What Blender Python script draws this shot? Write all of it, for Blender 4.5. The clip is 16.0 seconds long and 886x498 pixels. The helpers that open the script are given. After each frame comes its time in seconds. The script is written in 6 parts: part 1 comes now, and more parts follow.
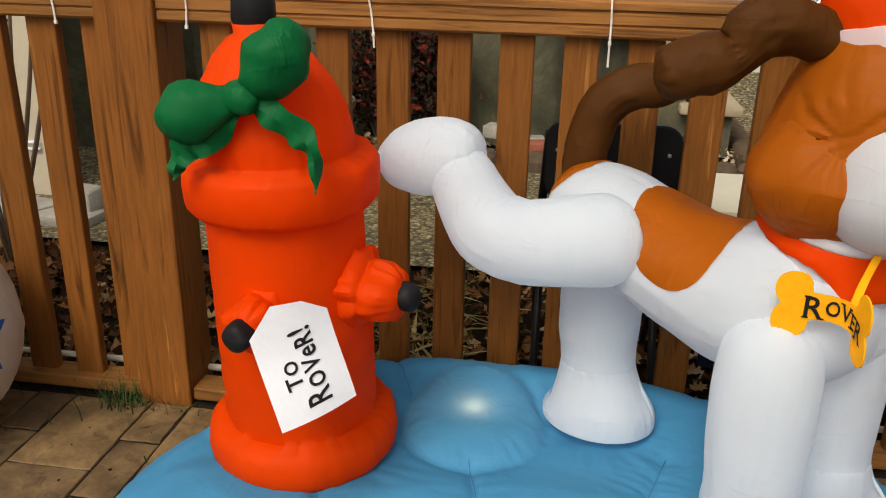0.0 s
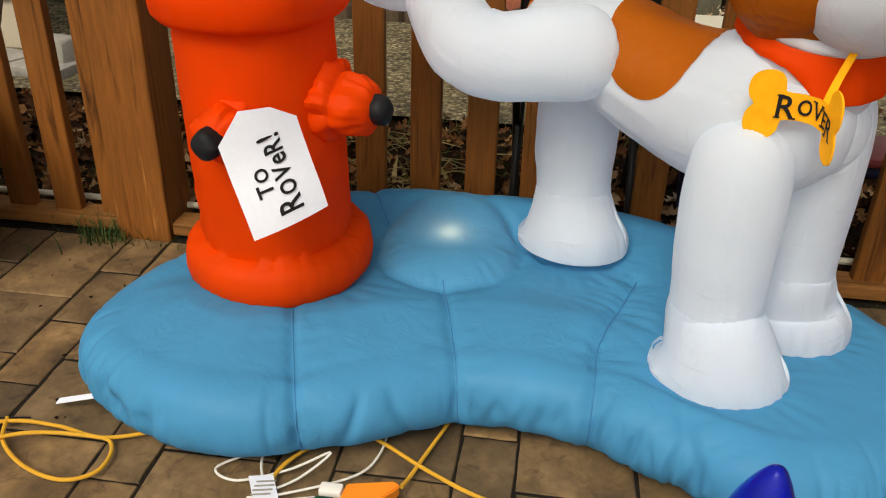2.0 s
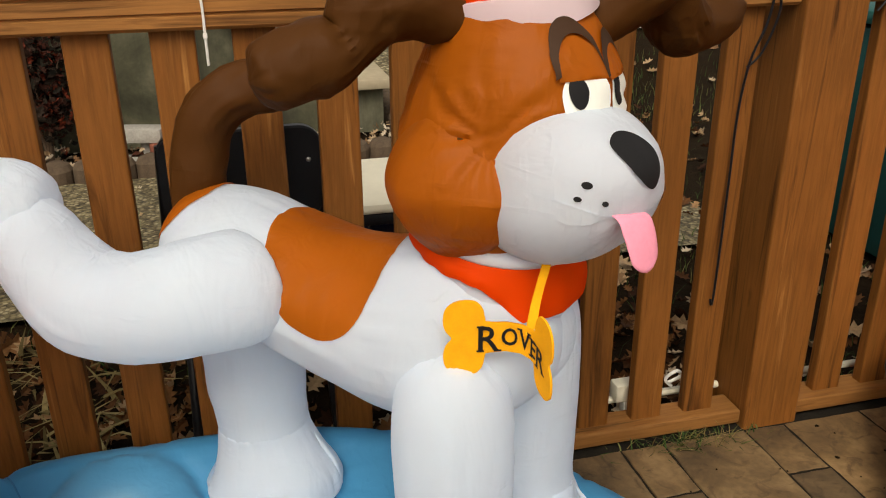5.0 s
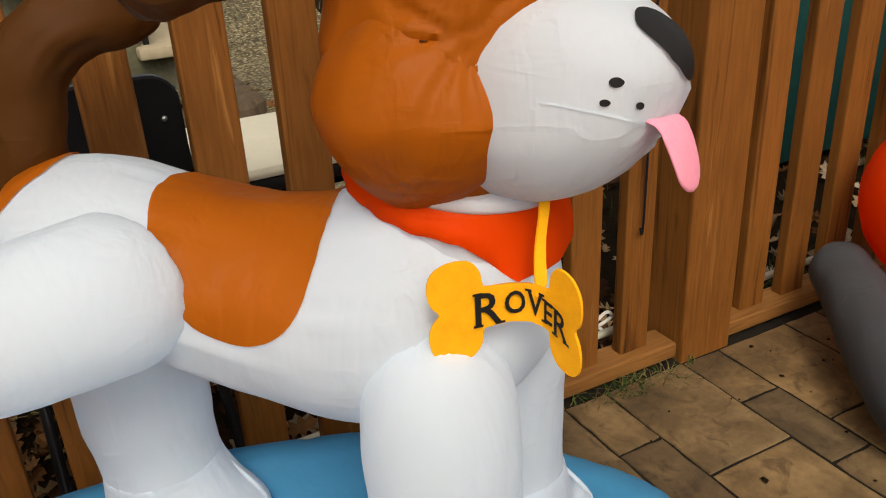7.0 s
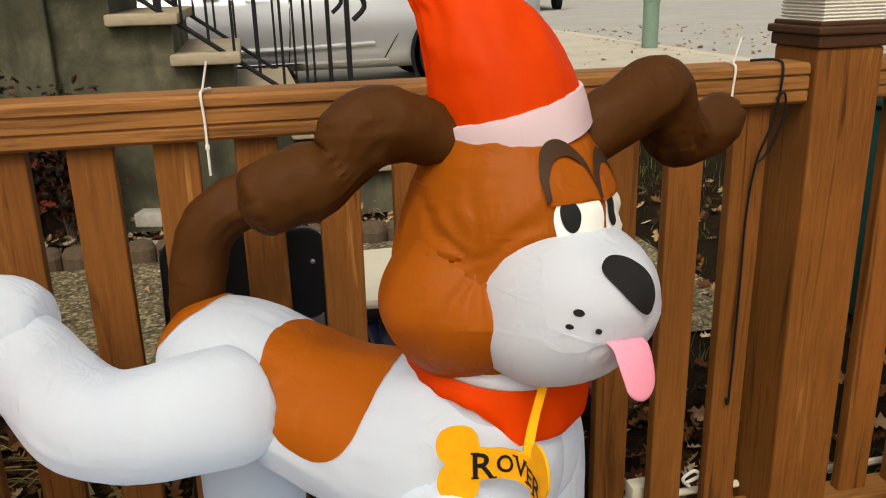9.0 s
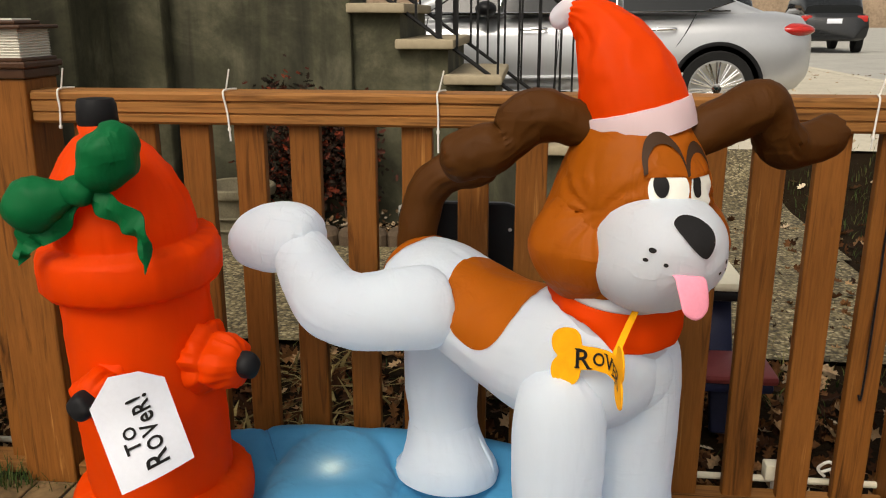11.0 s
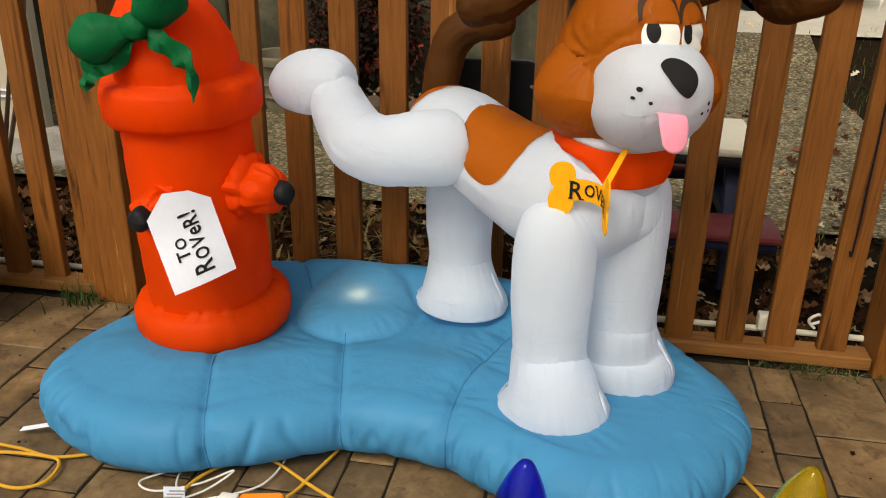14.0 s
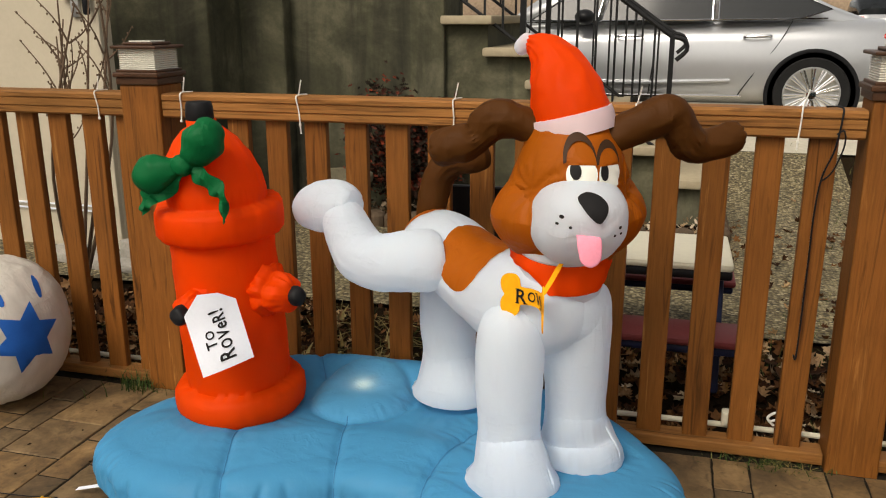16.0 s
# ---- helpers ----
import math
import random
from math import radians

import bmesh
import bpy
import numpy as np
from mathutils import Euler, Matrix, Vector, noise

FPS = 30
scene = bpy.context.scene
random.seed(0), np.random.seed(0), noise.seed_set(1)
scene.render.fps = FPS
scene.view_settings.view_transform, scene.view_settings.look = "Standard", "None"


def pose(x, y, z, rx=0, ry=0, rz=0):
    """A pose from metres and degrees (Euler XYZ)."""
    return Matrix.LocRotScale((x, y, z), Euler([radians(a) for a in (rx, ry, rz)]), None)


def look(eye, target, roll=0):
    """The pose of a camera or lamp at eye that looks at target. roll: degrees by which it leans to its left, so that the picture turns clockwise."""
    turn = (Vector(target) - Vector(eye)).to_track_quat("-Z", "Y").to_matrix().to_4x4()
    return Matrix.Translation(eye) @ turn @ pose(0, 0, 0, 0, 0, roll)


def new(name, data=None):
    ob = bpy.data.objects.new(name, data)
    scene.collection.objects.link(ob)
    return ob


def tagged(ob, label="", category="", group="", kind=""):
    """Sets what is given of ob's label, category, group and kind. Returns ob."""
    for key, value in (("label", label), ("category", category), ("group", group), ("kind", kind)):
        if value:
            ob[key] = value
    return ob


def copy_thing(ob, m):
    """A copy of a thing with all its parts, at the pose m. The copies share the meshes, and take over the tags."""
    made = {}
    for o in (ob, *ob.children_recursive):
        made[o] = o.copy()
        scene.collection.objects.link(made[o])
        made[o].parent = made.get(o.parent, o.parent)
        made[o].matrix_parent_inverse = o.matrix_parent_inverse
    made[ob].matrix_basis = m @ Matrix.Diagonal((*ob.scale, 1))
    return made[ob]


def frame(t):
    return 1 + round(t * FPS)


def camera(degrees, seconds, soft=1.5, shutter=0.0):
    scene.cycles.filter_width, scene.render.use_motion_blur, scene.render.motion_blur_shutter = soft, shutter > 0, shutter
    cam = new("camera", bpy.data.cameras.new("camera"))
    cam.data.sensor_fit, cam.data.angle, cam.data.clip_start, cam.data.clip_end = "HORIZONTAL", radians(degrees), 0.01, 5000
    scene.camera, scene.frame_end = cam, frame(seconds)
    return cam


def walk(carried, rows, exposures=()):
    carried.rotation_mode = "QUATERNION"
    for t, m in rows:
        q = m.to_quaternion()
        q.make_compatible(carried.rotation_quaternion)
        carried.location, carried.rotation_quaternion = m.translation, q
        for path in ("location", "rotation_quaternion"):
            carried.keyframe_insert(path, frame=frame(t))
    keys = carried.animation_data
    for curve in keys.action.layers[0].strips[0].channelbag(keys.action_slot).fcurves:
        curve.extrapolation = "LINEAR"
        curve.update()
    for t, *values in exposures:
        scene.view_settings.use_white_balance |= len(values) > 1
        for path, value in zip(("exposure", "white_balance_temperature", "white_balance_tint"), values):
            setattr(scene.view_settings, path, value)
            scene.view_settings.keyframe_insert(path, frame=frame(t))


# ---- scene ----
cam = camera(55.8, 16.0, soft=1.1)
METRES, EYE, TILT, LEAN, TURN = 2.68, 1.17, 0.0, 0.0, 8.3
ROWS = [
    (0.0, 0.0, 0.0, 0.0, 0.44, -20.97, -1.14),
    (0.5, 0.002, 0.0007, -0.0145, 1.07, -21.45, -1.63),
    (1.0, 0.0048, -0.0044, -0.0285, 1.11, -23.29, -1.94),
    (1.5, 0.0062, -0.0126, -0.0382, 1.21, -26.49, -1.85),
    (2.0, 0.0134, -0.0174, -0.0448, -0.07, -28.74, -1.48),
    (2.5, 0.03, -0.015, -0.0429, -5.38, -29.11, -1.27),
    (3.0, 0.0416, -0.0128, -0.0364, -10.65, -27.9, -0.63),
    (3.5, 0.0478, -0.0014, -0.0173, -13.3, -24.58, -0.25),
    (4.0, 0.0606, 0.0374, -0.0038, -14.96, -23.21, 0.14),
    (6.5, 0.0411, 0.2078, -0.0256, -35.47, -23.12, 2.33),
    (7.0, 0.048, 0.2259, -0.0489, -36.65, -25.31, 2.88),
    (7.5, 0.0495, 0.2185, -0.0388, -35.84, -25.05, 2.47),
    (8.0, 0.0456, 0.1926, -0.0124, -34.58, -21.65, 1.8),
    (8.5, 0.0517, 0.1652, 0.0052, -30.69, -19.83, 1.38),
    (9.0, 0.0766, 0.124, 0.0161, -21.19, -17.96, 1.43),
    (9.5, 0.0951, 0.0716, 0.0248, -12.77, -16.63, 0.04),
    (10.0, 0.0921, 0.0135, 0.0243, -7.98, -15.3, 0.4),
    (12.5, 0.1191, -0.1076, -0.0296, 1.5, -19.53, -1.42),
    (13.0, 0.1177, -0.1159, -0.0474, 1.57, -22.75, -1.51),
    (13.5, 0.1196, -0.1215, -0.0402, 2.0, -24.05, -1.42),
    (14.0, 0.1293, -0.1407, -0.0004, 1.95, -23.04, -0.8),
    (14.5, 0.1754, -0.1896, 0.0263, 5.7, -21.25, 0.25),
    (15.0, 0.2124, -0.2336, 0.0336, 6.72, -19.49, -0.19),
    (15.5, 0.2261, -0.2601, 0.0412, 6.56, -17.31, 0.02),
    (16.0, 0.2245, -0.2693, 0.0427, 7.0, -15.59, 0.12),
]
walk(cam, [(t, pose(0, 0, EYE, TILT, LEAN, TURN) @ pose(METRES * x, METRES * y, METRES * z, 90 + pitch, roll, yaw)) for t, x, y, z, yaw, pitch, roll in ROWS], [(0.0, 0.16, 7200, 10), (16.0, 0.16, 7200, 10)])

# overcast sky, soft sun from the yard side
world = bpy.data.worlds.new("overcast_sky")
scene.world = world
world.use_nodes = True
wn = world.node_tree
sky = wn.nodes.new("ShaderNodeTexSky")
sky.sky_type, sky.sun_disc = "NISHITA", False
sky.sun_elevation, sky.sun_rotation = radians(48), radians(200)
sky.air_density, sky.dust_density, sky.ozone_density = 1.0, 4.0, 1.0
grey = wn.nodes.new("ShaderNodeHueSaturation")
grey.inputs["Saturation"].default_value = 0.25
wn.links.new(sky.outputs[0], grey.inputs["Color"])
back = wn.nodes["Background"]
wn.links.new(grey.outputs[0], back.inputs["Color"])
back.inputs["Strength"].default_value = 0.138
sun_data = bpy.data.lights.new("sun", "SUN")
sun_data.energy, sun_data.angle, sun_data.color = 1.45, radians(25), (1.0, 0.95, 0.88)
sun = new("sun", sun_data)
sun.matrix_world = look((-1.2, -3.2, 4.0), (0, 0, 0))


# ---------- materials ----------
def mat_new(name):
    m = bpy.data.materials.new(name)
    m.use_nodes = True
    n = m.node_tree.nodes
    return m, m.node_tree, n["Principled BSDF"], n["Material Output"]


def coords(nt, scale=(1, 1, 1), space="Object", rnd=False):
    tc = nt.nodes.new("ShaderNodeTexCoord")
    mp = nt.nodes.new("ShaderNodeMapping")
    mp.inputs["Scale"].default_value = scale
    nt.links.new(tc.outputs[space], mp.inputs["Vector"])
    if rnd:
        oi = nt.nodes.new("ShaderNodeObjectInfo")
        mul = nt.nodes.new("ShaderNodeMath")
        mul.operation = "MULTIPLY"
        mul.inputs[1].default_value = 37.0
        nt.links.new(oi.outputs["Random"], mul.inputs[0])
        nt.links.new(mul.outputs[0], mp.inputs["Location"])
    return mp.outputs[0]


def noise_node(nt, vec, scale, detail=4, rough=0.6, dist=0.0):
    t = nt.nodes.new("ShaderNodeTexNoise")
    t.inputs["Scale"].default_value, t.inputs["Detail"].default_value = scale, detail
    t.inputs["Roughness"].default_value, t.inputs["Distortion"].default_value = rough, dist
    nt.links.new(vec, t.inputs["Vector"])
    return t.outputs["Fac"]


def ramp(nt, fac, stops):
    r = nt.nodes.new("ShaderNodeValToRGB")
    e = r.color_ramp.elements
    while len(e) < len(stops):
        e.new(0.5)
    for el, (p, c) in zip(e, stops):
        el.position, el.color = p, (*c, 1)
    nt.links.new(fac, r.inputs[0])
    return r.outputs["Color"]


def mix(nt, a, b, fac, mode="MIX"):
    m = nt.nodes.new("ShaderNodeMix")
    m.data_type, m.blend_type = "RGBA", mode
    for sock, v in ((m.inputs[0], fac), (m.inputs[6], a), (m.inputs[7], b)):
        if isinstance(v, bpy.types.NodeSocket):
            nt.links.new(v, sock)
        else:
            sock.default_value = v if not isinstance(v, tuple) else (*v, 1)[:4]
    return m.outputs[2]


def bump(nt, bsdf, heights):
    prev = None
    for h, strength, dist in heights:
        b = nt.nodes.new("ShaderNodeBump")
        b.inputs["Strength"].default_value, b.inputs["Distance"].default_value = strength, dist
        nt.links.new(h, b.inputs["Height"])
        if prev:
            nt.links.new(prev, b.inputs["Normal"])
        prev = b.outputs[0]
    nt.links.new(prev, bsdf.inputs["Normal"])
    return prev


def shade(c, k):
    return tuple(min(1, v * k) for v in c)


def plain(name, c, rough=0.6, metal=0.0, scale=20, vary=0.25, bumpy=0.3, dist=0.002, rnd=False, coat=0.0, spec=0.18):
    m, nt, p, o = mat_new(name)
    v = coords(nt, rnd=rnd)
    n1, n2 = noise_node(nt, v, scale), noise_node(nt, v, scale * 9, 6)
    nt.links.new(mix(nt, ramp(nt, n1, [(0.3, shade(c, 1 - vary)), (0.7, shade(c, 1 + vary))]), ramp(nt, n2, [(0.35, shade(c, 1 - vary)), (0.65, shade(c, 1 + vary * 0.6))]), 0.45), p.inputs["Base Color"])
    p.inputs["Roughness"].default_value, p.inputs["Metallic"].default_value = rough, metal
    p.inputs["Coat Weight"].default_value = coat
    p.inputs["Specular IOR Level"].default_value = spec
    if bumpy:
        bump(nt, p, [(n2, bumpy, dist)])
    return m


def nylon(name, c, glow=0.25, wrinkle=0.5, rough=0.5, vary=0.06, stretch=(26, 26, 6)):
    """Thin coated nylon: some light passes through it, with sharp creases in places and a fine weave."""
    m, nt, p, o = mat_new(name)
    v2 = coords(nt, (1, 1, 1))
    soft = noise_node(nt, v2, 6, 2)

    def crease(scale, width):
        n = noise_node(nt, coords(nt, scale), 1.0, 2.5, 0.5, 0.5)
        return ramp(nt, n, [(0.5 - width, (0, 0, 0)), (0.5, (1, 1, 1)), (0.5 + width, (0, 0, 0))])

    where = ramp(nt, noise_node(nt, v2, 7, 2), [(0.47, (0, 0, 0)), (0.62, (1, 1, 1))])
    folds = mix(nt, crease(stretch, 0.09), crease((stretch[2] * 1.3, stretch[2] * 1.3, stretch[0]), 0.09), noise_node(nt, v2, 3, 1))
    folds = mix(nt, (0, 0, 0), folds, where)
    big = noise_node(nt, coords(nt, tuple(q * 0.55 for q in stretch)), 1.0, 3, 0.55, 0.6)
    weave = noise_node(nt, v2, 650, 1)
    col = ramp(nt, soft, [(0.3, shade(c, 1 - vary)), (0.7, shade(c, 1 + vary))])
    nt.links.new(col, p.inputs["Base Color"])
    p.inputs["Roughness"].default_value = rough
    p.inputs["Specular IOR Level"].default_value = 0.12
    nrm = bump(nt, p, [(big, wrinkle * 0.8, 0.008), (folds, wrinkle * 0.6, 0.004), (weave, 0.15, 0.0006)])
    tr = nt.nodes.new("ShaderNodeBsdfTranslucent")
    nt.links.new(col, tr.inputs["Color"])
    nt.links.new(nrm, tr.inputs["Normal"])
    ms = nt.nodes.new("ShaderNodeMixShader")
    ms.inputs[0].default_value = glow
    nt.links.new(p.outputs[0], ms.inputs[1])
    nt.links.new(tr.outputs[0], ms.inputs[2])
    nt.links.new(ms.outputs[0], o.inputs["Surface"])
    return m


def timber(name, scale, tones=((0.055, 0.020, 0.0045), (0.238, 0.092, 0.019), (0.41, 0.192, 0.052))):
    """Stained softwood, grain along the axis of the smallest scale."""
    m, nt, p, o = mat_new(name)
    v = coords(nt, scale, rnd=True)
    g = noise_node(nt, v, 1.0, 5, 0.6, 1.2)
    fine = noise_node(nt, coords(nt, tuple(s * 5 for s in scale), rnd=True), 1.0, 4, 0.7)
    wide = noise_node(nt, coords(nt, (3, 3, 3), rnd=True), 1.0, 2)
    c = ramp(nt, g, [(0.28, tones[0]), (0.45, tones[1]), (0.62, shade(tones[1], 0.9)), (0.75, tones[2])])
    c = mix(nt, c, ramp(nt, fine, [(0.3, (0.55, 0.5, 0.45)), (0.6, (1, 1, 1))]), 0.6, "MULTIPLY")
    c = mix(nt, c, ramp(nt, wide, [(0.3, (0.72, 0.7, 0.68)), (0.7, (1.1, 1.05, 1.0))]), 0.8, "MULTIPLY")
    oi = nt.nodes.new("ShaderNodeObjectInfo")
    c = mix(nt, c, ramp(nt, oi.outputs["Random"], [(0.0, (0.84, 0.83, 0.8)), (1.0, (1.08, 1.06, 1.04))]), 1.0, "MULTIPLY")
    nt.links.new(c, p.inputs["Base Color"])
    p.inputs["Roughness"].default_value = 0.6
    p.inputs["Specular IOR Level"].default_value = 0.15
    bump(nt, p, [(g, 0.25, 0.002), (fine, 0.3, 0.001)])
    return m


M_WOODV = timber("stained_wood_upright", (28, 28, 1.6))
# Same stain in paler tones: light on the rail over shaded slats, put into colour.
M_WOODH_LIT = timber("stained_wood_level_lit", (1.6, 28, 28), ((0.065, 0.026, 0.007), (0.30, 0.138, 0.040), (0.50, 0.270, 0.095)))
M_BLUE = nylon("sky_blue_nylon", (0.072, 0.335, 0.59), 0.34, 0.32, 0.40)
# Seam tape; its darker blue also paints the shade of the pinched crease.
M_SEAM_SHADE = nylon("shaded_seam_blue_nylon", (0.055, 0.25, 0.48), 0.2, 0.2, 0.5)
M_RED = nylon("orange_red_nylon", (0.92, 0.074, 0.003), 0.42, 0.35, 0.55)
M_WHITE = nylon("white_nylon", (0.85, 0.925, 1.0), 0.54, 0.8, 0.42, 0.02)
M_TAN = nylon("caramel_brown_nylon", (0.47, 0.116, 0.007), 0.36, 0.9, 0.45)
M_BROWN = nylon("dark_brown_nylon", (0.072, 0.025, 0.004), 0.12, 0.7, 0.6)
M_GREEN = nylon("green_nylon", (0.0, 0.125, 0.036), 0.2, 1.0)
M_PINK = plain("pink_felt", (0.9, 0.32, 0.42), 0.8, vary=0.08)
M_BAND = nylon("pale_pink_nylon", (0.86, 0.68, 0.70), 0.25, 0.3)
M_BLACK = nylon("black_nylon", (0.012, 0.012, 0.013), 0.05, 0.3, 0.5)
M_INK = plain("black_print", (0.012, 0.011, 0.011), 0.6, vary=0.1, bumpy=0)
M_BROW = plain("dark_brown_print", (0.045, 0.02, 0.008), 0.6, vary=0.1, bumpy=0)
M_EYE = plain("cream_print", (0.85, 0.85, 0.76), 0.6, vary=0.03, bumpy=0)
M_FELT = plain("yellow_felt", (0.90, 0.40, 0.010), 0.85, scale=60, vary=0.1, bumpy=0.4, dist=0.001)
M_CLOTH = plain("white_cloth", (0.76, 0.79, 0.86), 0.8, scale=12, vary=0.04, bumpy=0.3)


# ---------- builders ----------
from mathutils.bvhtree import BVHTree
from mathutils.geometry import delaunay_2d_cdt


def part(name, bm, material, parent=None, label="", smooth=True, matrix=None, sharp=40):
    """Links a bmesh as one mesh object, under a thing or part where one is given."""
    me = bpy.data.meshes.new(name)
    bm.normal_update()
    bm.to_mesh(me)
    bm.free()
    for m in (material if isinstance(material, (list, tuple)) else [material]):
        me.materials.append(m)
    if smooth:
        me.polygons.foreach_set("use_smooth", [True] * len(me.polygons))
        try:
            me.set_sharp_from_angle(angle=radians(sharp))
        except AttributeError:
            pass
    ob = new(name, me)
    ob.parent = parent
    if matrix is not None:
        ob.matrix_basis = matrix
    if label:
        ob["label"] = label
    return ob


def share(name, me, parent, matrix):
    """Another object on a mesh that is already there."""
    ob = new(name, me)
    ob.parent, ob.matrix_basis = parent, matrix
    return ob


def thing(name, at=(0, 0, 0), label="", category="", group="", kind=""):
    e = new(name)
    e.empty_display_size = 0.1
    e.location = at
    return tagged(e, label, category, group, kind)


def spline(pts, n, closed=False):
    """Points along a smooth curve through rows of numbers."""
    p = np.array(pts, float)
    k = len(p)
    out = []
    for s in np.linspace(0, k if closed else k - 1, n, endpoint=not closed):
        i = min(int(s), k - 1 if closed else k - 2)
        f = s - i
        if closed:
            a, b, c, d = p[(i - 1) % k], p[i % k], p[(i + 1) % k], p[(i + 2) % k]
        else:
            a, b, c, d = p[max(i - 1, 0)], p[i], p[i + 1], p[min(i + 2, k - 1)]
        out.append(0.5 * (2 * b + (c - a) * f + (2 * a - 5 * b + 4 * c - d) * f * f + (3 * b - a - 3 * c + d) * f ** 3))
    return np.array(out)


class Loft:
    """A closed puffy tube: rows of x, y, z, side radius, other radius. side: the way of the first radius."""

    def __init__(self, rows, n=40, side=(1, 0, 0), pucker=0.0, ruffle=()):
        r = spline([row if len(row) == 5 else (*row, row[3]) for row in rows], n)
        self.c = [Vector(v[:3]) for v in r]
        self.ra, self.rb = np.maximum(r[:, 3], 0.001), np.maximum(r[:, 4], 0.001)
        self.n, self.pucker, self.ruffle = n, pucker, ruffle
        self.sd, self.up = [], []
        side = Vector(side)
        for i in range(n):
            t = (self.c[min(i + 1, n - 1)] - self.c[max(i - 1, 0)])
            t = t.normalized() if t.length > 1e-6 else Vector((0, 0, 1))
            s = (side - t * side.dot(t)).normalized()
            self.sd.append(s)
            self.up.append(t.cross(s).normalized())
            side = s

    def at(self, u, ang, off=0.0):
        u = min(max(u, 0), 1) * (self.n - 1)
        i = min(int(u), self.n - 2)
        f = u - i
        c, s, w = (a[i].lerp(a[i + 1], f) for a in (self.c, self.sd, self.up))
        ra, rb = (a[i] * (1 - f) + a[i + 1] * f + off for a in (self.ra, self.rb))
        p = c + s * (ra * math.cos(ang)) + w * (rb * math.sin(ang))
        for ru, rw, amp, freq in self.ruffle:
            k = amp * math.exp(-(((i + f) / (self.n - 1) - ru) / rw) ** 2)
            if k > 1e-5:
                p += (p - c).normalized() * (k * noise.noise((math.cos(ang) * freq, math.sin(ang) * freq, u * 0.08 + ru * 30)))
        if self.pucker:
            k = (0.30 - abs(noise.noise(p * 17)) * 1.6 + noise.noise(p * 60) * 0.3) * self.pucker
            p += (p - c).normalized() * k
        return p

    def mesh(self, bm, m=32, index=0, rings=None):
        rings = rings or self.n
        rows = [[bm.verts.new(self.at(i / (rings - 1), 2 * math.pi * j / m)) for j in range(m)] for i in range(rings)]
        for a, b in zip(rows, rows[1:]):
            for j in range(m):
                f = bm.faces.new((a[j], a[(j + 1) % m], b[(j + 1) % m], b[j]))
                f.material_index = index
        for row, at0, flip in ((rows[0], self.c[0], True), (rows[-1], self.c[-1], False)):
            v = bm.verts.new(at0)
            for j in range(m):
                q = (row[(j + 1) % m], row[j], v) if flip else (row[j], row[(j + 1) % m], v)
                bm.faces.new(q).material_index = index

    def patch(self, bm, edge, index, off=0.002, n=18):
        """A printed patch: edge(k) gives for k in 0..1 the u, angle from and angle to."""
        rows = []
        for i in range(n * 2 + 1):
            u, a0, a1 = edge(i / (n * 2))
            rows.append([bm.verts.new(self.at(u, a0 + (a1 - a0) * j / n, off)) for j in range(n + 1)])
        for a, b in zip(rows, rows[1:]):
            for j in range(n):
                bm.faces.new((a[j], a[j + 1], b[j + 1], b[j])).material_index = index


def ball(bm, c, r, axes=None, index=0, m=24, pucker=0.0, power=1.0):
    """An ellipsoid with radii r along the axes."""
    ax = [Vector(a).normalized() for a in (axes or ((1, 0, 0), (0, 1, 0), (0, 0, 1)))]
    c, rows = Vector(c), []
    for i in range(1, m // 2 * 2):
        th = math.pi * i / (m // 2 * 2)
        row = []
        for j in range(m * 2):
            ph = math.pi * j / m
            d = [math.sin(th) * math.cos(ph), math.sin(th) * math.sin(ph), math.cos(th)]
            d = [math.copysign(abs(q) ** power, q) for q in d]
            p = c + sum((ax[k] * (r[k] * d[k]) for k in range(3)), Vector())
            if pucker:
                p += (p - c).normalized() * (noise.noise(p * 25) * pucker + noise.noise(p * 70) * pucker * 0.4)
            row.append(bm.verts.new(p))
        rows.append(row)
    k = m * 2
    for a, b in zip(rows, rows[1:]):
        for j in range(k):
            bm.faces.new((a[j], b[j], b[(j + 1) % k], a[(j + 1) % k])).material_index = index
    for row, s in ((rows[0], 1), (rows[-1], -1)):
        v = bm.verts.new(c + ax[2] * (r[2] * s))
        for j in range(k):
            bm.faces.new((v, row[j], row[(j + 1) % k]) if s > 0 else (v, row[(j + 1) % k], row[j])).material_index = index


def box(bm, c, s, bev=0.0, index=0, m=None):
    """A bevelled box with centre c and full sizes s."""
    tmp = bmesh.new()
    bmesh.ops.create_cube(tmp, size=1, matrix=Matrix.Diagonal((*s, 1)))
    if bev:
        bmesh.ops.bevel(tmp, geom=tmp.edges[:], offset=bev, segments=2, affect="EDGES", profile=0.5)
    move = Matrix.Translation(c) @ (m or Matrix())
    join(bm, tmp, move, index)


def join(bm, src, move=None, index=None):
    at = {}
    for v in src.verts:
        at[v] = bm.verts.new(move @ v.co if move else v.co)
    for f in src.faces:
        q = bm.faces.new([at[v] for v in f.verts])
        q.material_index = f.material_index if index is None else index
    src.free()


